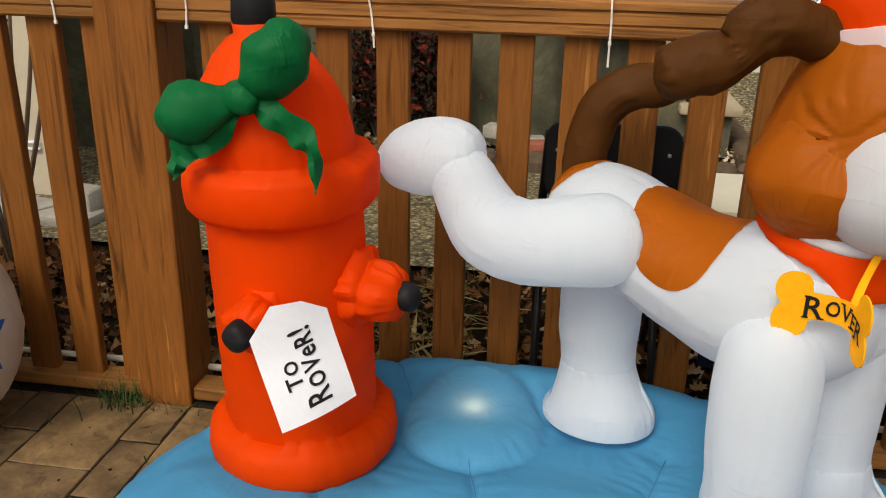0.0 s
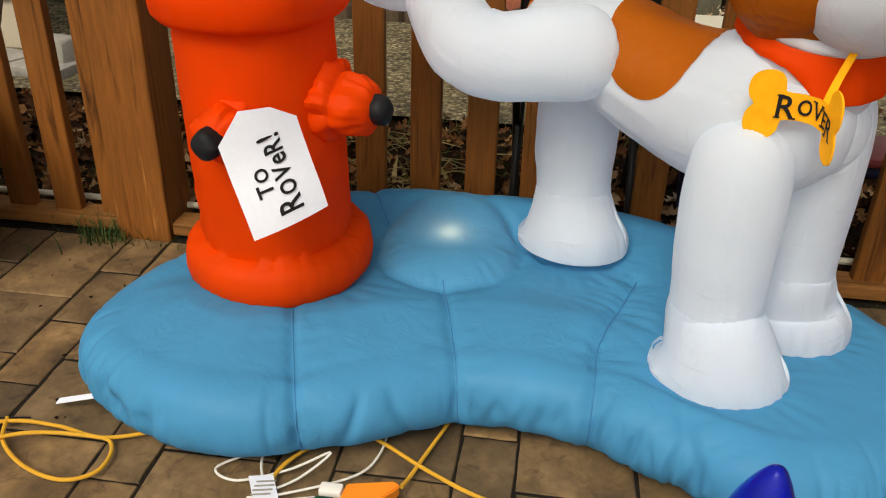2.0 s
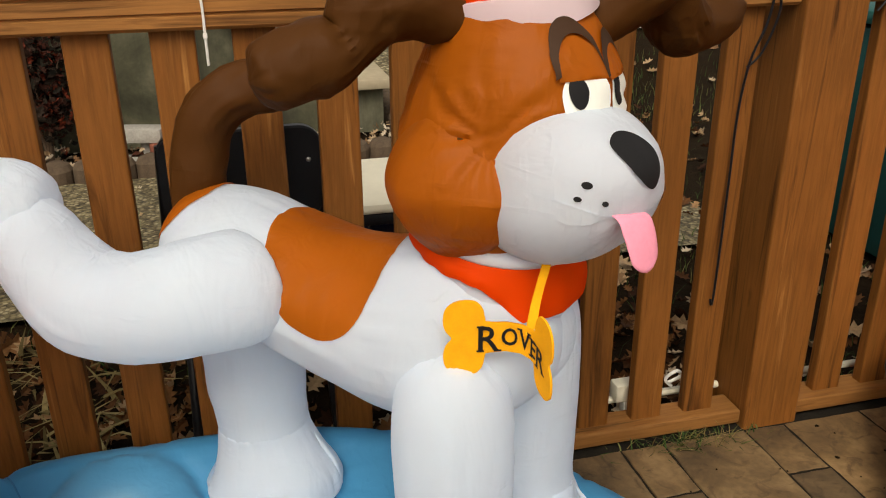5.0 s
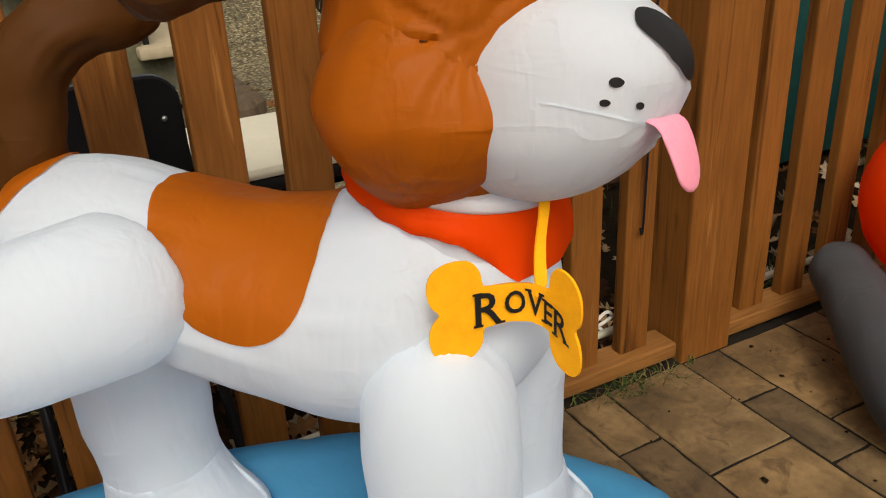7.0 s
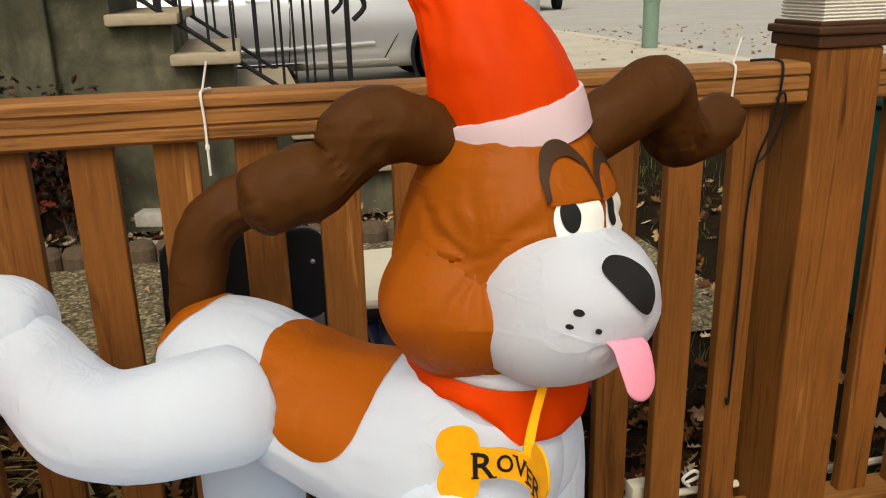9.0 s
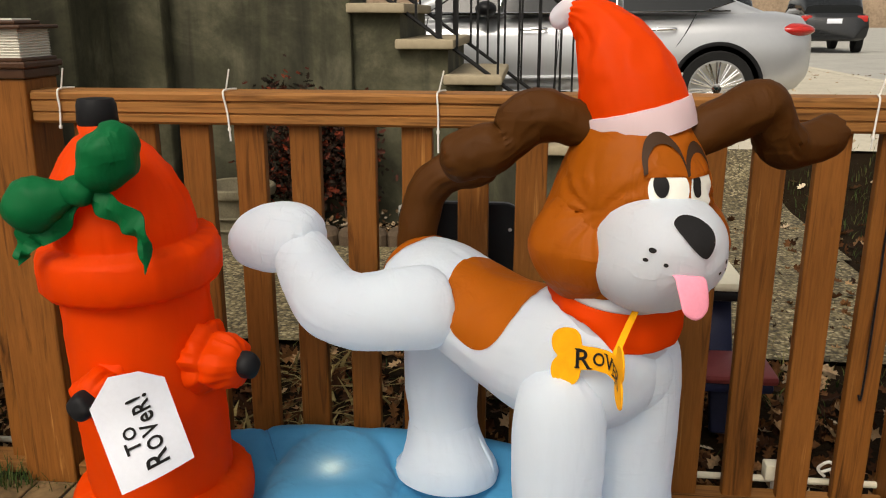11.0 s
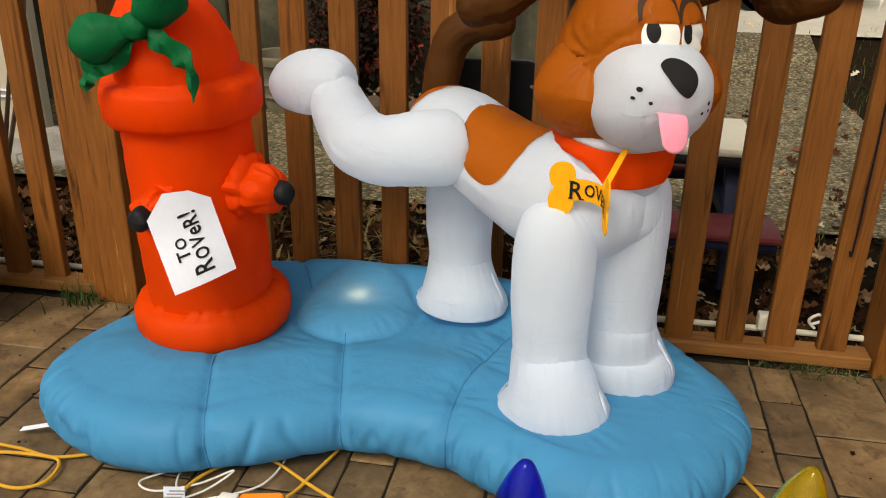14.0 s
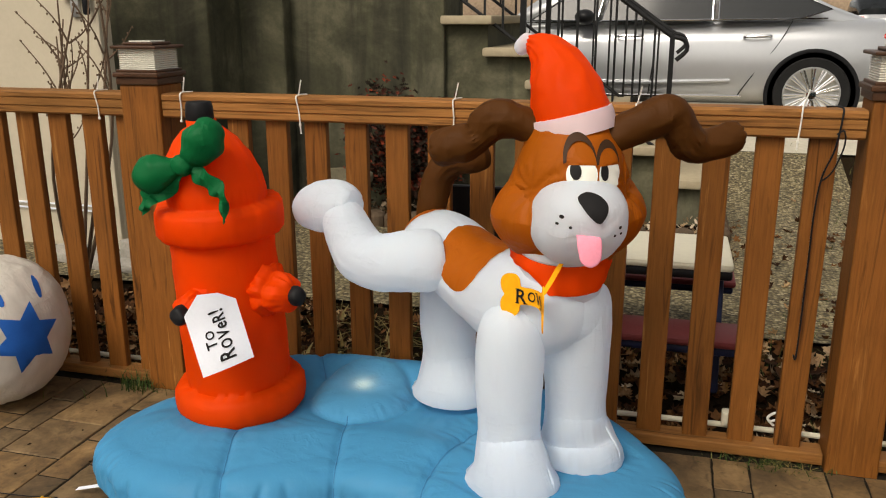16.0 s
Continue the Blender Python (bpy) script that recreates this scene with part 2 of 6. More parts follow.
def pipe(bm, pts, r, m=8, n=0, index=0):
    """A thin round tube along a smooth curve."""
    p = [Vector(v) for v in (spline(pts, n) if n else pts)]
    side, rows = None, []
    for i, c in enumerate(p):
        t = (p[min(i + 1, len(p) - 1)] - p[max(i - 1, 0)]).normalized()
        side = t.orthogonal() if side is None else side
        side = (side - t * side.dot(t)).normalized()
        up = t.cross(side)
        rr = r[i] if isinstance(r, (list, np.ndarray)) else r
        rows.append([bm.verts.new(c + side * (rr * math.cos(2 * math.pi * j / m)) + up * (rr * math.sin(2 * math.pi * j / m))) for j in range(m)])
    for a, b in zip(rows, rows[1:]):
        for j in range(m):
            bm.faces.new((a[j], a[(j + 1) % m], b[(j + 1) % m], b[j])).material_index = index
    bm.faces.new(rows[0][::-1]).material_index = index
    bm.faces.new(rows[-1]).material_index = index


def lathe(bm, c, prof, m=32, index=0, axis=None, pucker=0.0):
    """A turned shape round an upright (or given) axis: rows of radius, height."""
    q = Vector(axis or (0, 0, 1)).to_track_quat("Z", "Y").to_matrix()
    rows = []
    for r, h in prof:
        row = []
        for j in range(m):
            a = 2 * math.pi * j / m
            p = Vector(c) + q @ Vector((r * math.cos(a), r * math.sin(a), h))
            if pucker:
                p += (q @ Vector((math.cos(a), math.sin(a), 0))) * (noise.noise(p * 28) * pucker)
            row.append(bm.verts.new(p))
        rows.append(row)
    for a, b in zip(rows, rows[1:]):
        for j in range(m):
            bm.faces.new((a[j], a[(j + 1) % m], b[(j + 1) % m], b[j])).material_index = index
    bm.faces.new(rows[0][::-1]).material_index = index
    bm.faces.new(rows[-1]).material_index = index


def fill2d(outline, step):
    """Triangles inside a 2D outline, with a grid of points in it."""
    o = [Vector(p) for p in outline]
    xs, ys = [p[0] for p in outline], [p[1] for p in outline]
    pts = list(o)
    k = len(o)
    arr = np.array(outline)

    def inside(x, y):
        a, b = arr, np.roll(arr, -1, 0)
        cr = ((a[:, 1] > y) != (b[:, 1] > y)) & (x < (b[:, 0] - a[:, 0]) * (y - a[:, 1]) / (b[:, 1] - a[:, 1] + 1e-12) + a[:, 0])
        return cr.sum() % 2 == 1

    for x in np.arange(min(xs) + step / 2, max(xs), step):
        for y in np.arange(min(ys) + step / 2, max(ys), step):
            if inside(x, y) and np.min(np.hypot(arr[:, 0] - x, arr[:, 1] - y)) > step * 0.45:
                pts.append(Vector((x, y)))
    r = delaunay_2d_cdt(pts, [(i, (i + 1) % k) for i in range(k)], [], 1, 1e-7)
    return r[0], r[2]


def printed(bm, tree, origin, u, v, way, outline, index, step=0.008, off=0.002):
    """Lays a flat outline (in u, v from the origin) onto a surface along a way."""
    verts, faces = fill2d(outline, step)
    origin, u, v, way = Vector(origin), Vector(u), Vector(v), Vector(way).normalized()
    made = []
    for p in verts:
        s = origin + u * p[0] + v * p[1]
        hit, nrm, _, _ = tree.ray_cast(s - way * 0.6, way)
        made.append(bm.verts.new((hit if hit else s) - way * off))
    for f in faces:
        try:
            bm.faces.new([made[i] for i in f]).material_index = index
        except ValueError:
            pass


def ellipse(cx, cy, a, b, n=28, tilt=0.0):
    c, s = math.cos(tilt), math.sin(tilt)
    return [(cx + a * math.cos(t) * c - b * math.sin(t) * s, cy + a * math.cos(t) * s + b * math.sin(t) * c) for t in np.linspace(0, 2 * math.pi, n, endpoint=False)]


def lettering(text, height, bold=0.0, shear=0.0):
    """Flat letters in the built-in font: points and faces, cap height in metres, from the left end of the baseline."""
    cu = bpy.data.curves.new("lettering", "FONT")
    cu.body, cu.size, cu.offset, cu.shear = text, height / 0.69, bold, shear
    cu.resolution_u = 3
    ob = bpy.data.objects.new("lettering", cu)
    scene.collection.objects.link(ob)
    dg = bpy.context.evaluated_depsgraph_get()
    me = bpy.data.meshes.new_from_object(ob.evaluated_get(dg))
    pts, faces = [v.co.copy() for v in me.vertices], [list(p.vertices) for p in me.polygons]
    bpy.data.objects.remove(ob)
    bpy.data.curves.remove(cu)
    bpy.data.meshes.remove(me)
    return pts, faces


def tree_of(bm):
    bm.normal_update()
    return BVHTree.FromBMesh(bm)


def hollow(bm):
    """Opens closed shells into one another: takes out the walls that lie inside a neighbouring shell."""
    left, shells = set(bm.faces), []
    while left:
        seed = left.pop()
        group, todo = [seed], [seed]
        while todo:
            for e in todo.pop().edges:
                for g in e.link_faces:
                    if g in left:
                        left.discard(g)
                        group.append(g)
                        todo.append(g)
        if len(group) > 300 and all(len(e.link_faces) == 2 for g in group for e in g.edges):
            at = {v: i for i, v in enumerate({v for g in group for v in g.verts})}
            pts = [v.co.copy() for v in at]
            low = [min(p[k] for p in pts) for k in range(3)]
            top = [max(p[k] for p in pts) for k in range(3)]
            shells.append((group, list(at), BVHTree.FromPolygons(pts, [[at[v] for v in g.verts] for g in group]), low, top))
    way, gone = Vector((0.31, 0.22, 0.92)).normalized(), []
    for group, verts, _, _, _ in shells:
        inner = set()
        for other, _, tree, low, top in shells:
            if other is group:
                continue
            for v in verts:
                if v in inner or not all(low[k] < v.co[k] < top[k] for k in range(3)):
                    continue
                p, n = v.co.copy(), 0
                while n < 9:
                    hit = tree.ray_cast(p, way)[0]
                    if hit is None:
                        break
                    n, p = n + 1, hit + way * 1e-5
                if n % 2:
                    inner.add(v)
        gone += [g for g in group if all(v in inner for v in g.verts)]
    bmesh.ops.delete(bm, geom=gone, context="FACES")


# ---------- ground, fence and pavement ----------
M_SOIL = plain("dark_soil", (0.016, 0.010, 0.005), 0.95, scale=9, vary=0.5, bumpy=0.8, dist=0.01, spec=0.04)
M_CONC = plain("weathered_concrete", (0.48, 0.44, 0.35), 0.9, scale=2.5, vary=0.18, bumpy=0.4)
M_STEP = plain("tan_step_concrete", (0.36, 0.30, 0.20), 0.85, scale=3, vary=0.18, bumpy=0.3)
M_ASPHALT = plain("asphalt", (0.38, 0.37, 0.33), 0.9, scale=1.5, vary=0.15, bumpy=0.5, dist=0.004)
M_JOINT = plain("dirt_joint", (0.014, 0.011, 0.007), 0.95, scale=30, vary=0.4, bumpy=0.6)


def aggregate():
    m, nt, p, o = mat_new("exposed_aggregate")
    v = coords(nt)
    vo = nt.nodes.new("ShaderNodeTexVoronoi")
    vo.inputs["Scale"].default_value = 62
    nt.links.new(v, vo.inputs["Vector"])
    hs = nt.nodes.new("ShaderNodeSeparateColor")
    nt.links.new(vo.outputs["Color"], hs.inputs[0])
    pebble = ramp(nt, hs.outputs[0], [(0.0, (0.062, 0.050, 0.024)), (0.35, (0.175, 0.145, 0.072)), (0.7, (0.26, 0.222, 0.120)), (1.0, (0.45, 0.40, 0.26))])
    edge = ramp(nt, vo.outputs["Distance"], [(0.35, (1, 1, 1)), (0.75, (0.35, 0.32, 0.28))])
    c = mix(nt, pebble, edge, 1.0, "MULTIPLY")
    stain = ramp(nt, noise_node(nt, v, 3.0), [(0.35, (0.62, 0.6, 0.55)), (0.65, (1.05, 1.0, 0.95))])
    nt.links.new(mix(nt, c, stain, 1.0, "MULTIPLY"), p.inputs["Base Color"])
    p.inputs["Roughness"].default_value = 0.85
    inv = nt.nodes.new("ShaderNodeMath")
    inv.operation = "SUBTRACT"
    inv.inputs[0].default_value = 1.0
    nt.links.new(vo.outputs["Distance"], inv.inputs[1])
    bump(nt, p, [(inv.outputs[0], 0.6, 0.006)])
    return m


def mottled_wall():
    m, nt, p, o = mat_new("stained_concrete_wall")
    v = coords(nt)
    streak = noise_node(nt, coords(nt, (3.2, 3.2, 0.28)), 1.0, 5, 0.6, 0.8)
    blot = noise_node(nt, v, 2.2, 6, 0.65, 0.5)
    fine = noise_node(nt, v, 45, 6)
    c = ramp(nt, blot, [(0.3, (0.022, 0.022, 0.010)), (0.5, (0.056, 0.054, 0.029)), (0.68, (0.125, 0.118, 0.074))])
    c = mix(nt, c, ramp(nt, streak, [(0.36, (0.38, 0.36, 0.32)), (0.52, (1, 1, 0.97)), (0.66, (1.3, 1.27, 1.22))]), 0.9, "MULTIPLY")
    c = mix(nt, c, ramp(nt, fine, [(0.3, (0.75, 0.75, 0.73)), (0.65, (1.08, 1.07, 1.05))]), 0.6, "MULTIPLY")
    nt.links.new(c, p.inputs["Base Color"])
    p.inputs["Roughness"].default_value = 0.9
    bump(nt, p, [(blot, 0.3, 0.02), (fine, 0.4, 0.003)])
    return m


def flagstone():
    m, nt, p, o = mat_new("tan_paver")
    v = coords(nt, rnd=True)
    a, b, c2 = noise_node(nt, v, 7, 5, 0.6, 0.6), noise_node(nt, v, 60, 6), noise_node(nt, v, 22, 4, 0.6, 1.0)
    c = ramp(nt, a, [(0.3, (0.080, 0.052, 0.022)), (0.5, (0.180, 0.120, 0.054)), (0.7, (0.275, 0.190, 0.094))])
    c = mix(nt, c, ramp(nt, b, [(0.3, (0.7, 0.68, 0.65)), (0.6, (1.05, 1.03, 1.0))]), 0.7, "MULTIPLY")
    c = mix(nt, c, ramp(nt, c2, [(0.3, (0.42, 0.38, 0.32)), (0.46, (1, 1, 1))]), 0.85, "MULTIPLY")
    c = mix(nt, c, ramp(nt, noise_node(nt, coords(nt), 2.6, 5, 0.65, 0.8), [(0.36, (0.62, 0.58, 0.52)), (0.58, (1.08, 1.06, 1.02))]), 0.9, "MULTIPLY")
    oi = nt.nodes.new("ShaderNodeObjectInfo")
    c = mix(nt, c, ramp(nt, oi.outputs["Random"], [(0.0, (0.66, 0.66, 0.68)), (0.5, (0.95, 0.93, 0.9)), (1.0, (1.2, 1.12, 1.0))]), 1.0, "MULTIPLY")
    nt.links.new(c, p.inputs["Base Color"])
    p.inputs["Roughness"].default_value = 0.75
    bump(nt, p, [(a, 0.3, 0.004), (b, 0.35, 0.002)])
    return m


M_AGG, M_WALL, M_PAVER = aggregate(), mottled_wall(), flagstone()


def rise(x, y):
    """The ground's height: level yard, climbing to the street."""
    k = min(1.0, max(0.0, (y - 5.2) / 1.6))
    return 0.30 * k * k * (3 - 2 * k)


def sheet(name, x0, x1, y0, y1, nx, ny, z, material, label, rough=0.0, kind="structure"):
    bm = bmesh.new()
    rows = []
    for j in range(ny + 1):
        y = y0 + (y1 - y0) * j / ny
        rows.append([])
        for i in range(nx + 1):
            x = x0 + (x1 - x0) * i / nx
            rows[-1].append(bm.verts.new((x, y, rise(x, y) + z + (noise.noise((x * 5, y * 5, 0)) * rough if rough else 0))))
    for a, b in zip(rows, rows[1:]):
        for i in range(nx):
            bm.faces.new((a[i], a[i + 1], b[i + 1], b[i]))
    return tagged(part(name, bm, material), label, "ground", "", kind)


# one ground sheet to the horizon, finer near the yard
gx = [-900, -200, -60, -20, -8] + list(np.linspace(-5, 6, 34)) + [9, 20, 60, 200, 900]
gy = [-900, -100, -20, -6, 0, 1.5, 1.78] + list(np.linspace(1.85, 7, 40)) + [8, 12, 30, 100, 300, 1500]
bm = bmesh.new()
grid = [[bm.verts.new((x, y, rise(x, y) - 0.022 + (0.012 * noise.noise((x * 4, y * 4, 1)) if 1.8 < y < 6.5 and abs(x) < 6 else 0))) for x in gx] for y in gy]
for a, b in zip(grid, grid[1:]):
    for i in range(len(gx) - 1):
        bm.faces.new((a[i], a[i + 1], b[i + 1], b[i]))
tagged(part("ground", bm, M_SOIL), "dark soil with leaf litter behind the fence", "ground", "", "structure")
sheet("pavement", -8, 1.9, 2.82, 4.2, 60, 12, 0.004, M_AGG, "pebbled exposed-aggregate concrete path")
sheet("pavement", 1.0, 1.95, 4.2, 6.35, 8, 20, 0.003, M_AGG, "pebbled exposed-aggregate concrete path")
sheet("pavement", 0.6, 5.2, 6.35, 40, 20, 60, 0.004, M_CONC, "pale smooth concrete slab by the street")
sheet("road", 5.4, 60, 7, 300, 8, 40, -0.012, M_ASPHALT, "grey asphalt street")
bm = bmesh.new()
box(bm, (5.3, 150, 0.25), (0.2, 286, 0.13), 0.02)
tagged(part("kerb", bm, M_CONC), "concrete kerb along the street", "kerb", "", "structure")

# fence
FY = 1.80


def slat_mesh():
    bm = bmesh.new()
    box(bm, (0, 0, 0), (0.073, 0.03, 0.945), 0.004)
    me = bpy.data.meshes.new("slat")
    bm.to_mesh(me)
    bm.free()
    me.materials.append(M_WOODV)
    return me


def rail(bm, x0, x1):
    prof = [(0, 0), (0.006, -0.006), (0.022, -0.006), (0.024, -0.002), (0.027, -0.002), (0.029, -0.007), (0.050, -0.007), (0.052, -0.003), (0.055, -0.003), (0.057, -0.008), (0.070, -0.008), (0.077, -0.002), (0.078, 0.072), (0.0, 0.066)]
    a = [bm.verts.new((x0, y, z)) for z, y in prof]
    b = [bm.verts.new((x1, y, z)) for z, y in prof]
    k = len(prof)
    for i in range(k):
        bm.faces.new((a[i], b[i], b[(i + 1) % k], a[(i + 1) % k]))
    bm.faces.new(a)
    bm.faces.new(b[::-1])


SLAT = slat_mesh()
fence = thing("fence", (0, FY, 0), "brown stained wooden picket fence with square posts", "fence", "", "structure")
for x0, x1 in ((-3.0, -1.05), (-0.905, 1.19), (1.33, 3.3)):
    bm = bmesh.new()
    rail(bm, x0, x1)
    part("top_rail", bm, M_WOODH_LIT, fence, smooth=False, matrix=Matrix.Translation((0, -0.016, 0.966)))
    bm = bmesh.new()
    box(bm, ((x0 + x1) / 2, 0.012, 0.03), (x1 - x0, 0.075, 0.036), 0.005)
    part("bottom_rail", bm, M_WOODH_LIT, fence, smooth=False)
slats = [-0.785 + 0.1342 * n for n in range(15)] + [-1.07 - 0.134 * n for n in range(14)] + [1.441 + 0.134 * n for n in range(13)]
for x in slats:
    share("slat", SLAT, fence, Matrix.Translation((x, 0.018, 0.512 + random.uniform(-0.002, 0.002))) @ Matrix.Rotation(random.uniform(-0.004, 0.004), 4, "Y"))
POSTS = (-0.978, 1.266, 3.4, -3.1)
for x in POSTS:
    bm = bmesh.new()
    box(bm, (0, 0, 0.53), (0.142, 0.142, 1.08), 0.006)
    part("post", bm, M_WOODV, fence, matrix=Matrix.Translation((x, 0.035, 0)), smooth=False)
M_BRONZE = plain("dark_bronze_plastic", (0.06, 0.028, 0.014), 0.4, vary=0.2)
M_LENS = plain("ribbed_clear_plastic", (0.62, 0.60, 0.52), 0.15, vary=0.15, bumpy=0)


def post_lamp(x):
    e = thing("post_cap_light", (x, FY + 0.035, 1.07), "square solar post cap light of bronze plastic with ribbed lenses", "lamp", "post lamps")
    bm = bmesh.new()
    box(bm, (0, 0, 0.012), (0.155, 0.155, 0.024), 0.004)
    box(bm, (0, 0, 0.032), (0.168, 0.168, 0.016), 0.004)
    box(bm, (0, 0, 0.044), (0.150, 0.150, 0.010), 0.003)
    part("base", bm, M_BRONZE, e, smooth=False)
    bm = bmesh.new()
    rings = [[bm.verts.new((sx * (0.067 - 0.004 * (i % 2)), sy * (0.067 - 0.004 * (i % 2)), 0.049 + i * 0.0032)) for sx, sy in ((-1, -1), (1, -1), (1, 1), (-1, 1))] for i in range(21)]
    for a, b in zip(rings, rings[1:]):
        for j in range(4):
            bm.faces.new((a[j], a[(j + 1) % 4], b[(j + 1) % 4], b[j]))
    bm.faces.new(rings[-1])
    part("lens", bm, M_LENS, e, "ribbed clear lens")
    bm = bmesh.new()
    box(bm, (0, 0, 0.119), (0.168, 0.168, 0.010), 0.004)
    box(bm, (0, 0, 0.129), (0.11, 0.11, 0.010), 0.004)
    part("roof", bm, M_BRONZE, e, smooth=False)
    bm = bmesh.new()
    box(bm, (0, 0, 0.136), (0.08, 0.08, 0.005), 0.001)
    part("solar_panel", bm, M_LENS, e, smooth=False)


for x in POSTS[:2]:
    post_lamp(x)

# paving slabs in alternating wide and narrow columns
paving = thing("patio", (0, 0, 0), "tan concrete pavers with dark dirt joints", "patio", "", "structure")
bm = bmesh.new()
box(bm, (0, -0.6, -0.008), (9, 4.8, 0.012))
part("bedding", bm, M_JOINT, paving)
rng = random.Random(4)
SHAPES = {}


def paver(w, l, var):
    if (w, l, var) not in SHAPES:
        r = random.Random(hash((round(w * 1000), round(l * 1000), var)))
        bm = bmesh.new()
        k = 6
        ring = []
        for i in range(4):
            (x0, y0), (x1, y1) = [((-1, -1), (1, -1), (1, 1), (-1, 1))[q % 4] for q in (i, i + 1)]
            for s in range(k):
                f = s / k
                x, y = (x0 + (x1 - x0) * f) * w / 2, (y0 + (y1 - y0) * f) * l / 2
                ring.append((x + r.uniform(-0.0016, 0.0016), y + r.uniform(-0.0016, 0.0016)))
        rows = [[bm.verts.new((x * s, y * s, z)) for x, y in ring] for z, s in ((-0.004, 1.0), (0.0135, 1.0), (0.0175, 0.985), (0.0185, 0.955))]
        for a, b in zip(rows, rows[1:]):
            for j in range(len(ring)):
                bm.faces.new((a[j], a[(j + 1) % len(ring)], b[(j + 1) % len(ring)], b[j]))
        bm.faces.new(rows[-1])
        me = bpy.data.meshes.new("paver")
        bm.to_mesh(me)
        bm.free()
        me.materials.append(M_PAVER)
        me.polygons.foreach_set("use_smooth", [False] * len(me.polygons))
        SHAPES[w, l, var] = me
    return SHAPES[w, l, var]


# ---------- the inflatable: base, hydrant and dog ----------
decor = thing("inflatable_decoration", (0, 1.35, 0), "lit nylon yard inflatable of dog and hydrant on blue base", "inflatable")
HOME = Matrix.Translation((0, -1.35, 0))


def inflated(name, bm, material, parent=None, label=""):
    return part(name, bm, material, parent or decor, label, matrix=HOME if parent is None else None, sharp=85)


OUTLINE = spline([(-0.825, 1.24), (-0.78, 1.095), (-0.63, 0.995), (-0.45, 0.968), (-0.27, 1.02), (-0.07, 1.115), (0.13, 1.10), (0.28, 1.025),
                  (0.43, 0.96), (0.58, 0.975), (0.70, 1.065), (0.785, 1.20), (0.80, 1.33), (0.76, 1.46), (0.65, 1.58), (0.5, 1.665), (0.3, 1.73),
                  (0.12, 1.765), (-0.1, 1.775), (-0.3, 1.77), (-0.45, 1.735), (-0.64, 1.61), (-0.775, 1.44)], 900, True)[:, :2]
SEAMS = [((-0.415, 1.26), (-0.30, 0.9)), ((-0.145, 1.41), (-0.04, 0.98)), ((0.25, 1.5), (0.165, 1.25)), ((0.165, 1.25), (0.15, 0.98)),
         ((-0.80, 1.08), (-0.66, 1.0)), ((-0.36, 1.72), (-0.30, 1.62)), ((-0.02, 1.62), (0.06, 1.56)), ((0.3, 1.08), (0.34, 0.9)), ((-0.62, 0.9), (-0.6, 0.99))]


def swell(y):
    """The cushion stands higher along the fence."""
    k = min(1.0, max(0.0, (y - 1.45) / 0.3))
    return 1 + 0.48 * k * k * (3 - 2 * k)


def groove(x, y):
    d = 0.0
    for (ax, ay), (bx, by) in SEAMS:
        vx, vy = bx - ax, by - ay
        t = min(1, max(0, ((x - ax) * vx + (y - ay) * vy) / (vx * vx + vy * vy)))
        q = math.hypot(x - ax - t * vx, y - ay - t * vy)
        long = math.hypot(vx, vy)
        fold = abs(noise.noise((t * long * 34, ax * 20, q * 9))) * 0.011 * math.exp(-((q - 0.018) / 0.045) ** 2)
        d += 0.009 * math.exp(-(q / 0.0115) ** 2) + 0.004 * math.exp(-(q / 0.035) ** 2) + fold
    return min(d, 0.022)


def pleat(i, a):
    """Narrow folds running up the side of the cushion, in groups."""
    d = 0.0
    for f, off, top, deep in ((0.062, 0, 52, 0.010), (0.105, 40, 40, 0.008), (0.045, 80, 86, 0.006)):
        gate = max(0.0, min(1.0, 0.45 + 1.6 * noise.noise((i * 0.021, off, 2))))
        n = noise.noise((i * f, off, a * 0.006))
        d += deep * gate * math.exp(-(n / 0.10) ** 2) * max(0.0, min(1.0, (top - a) / 30))
    return d


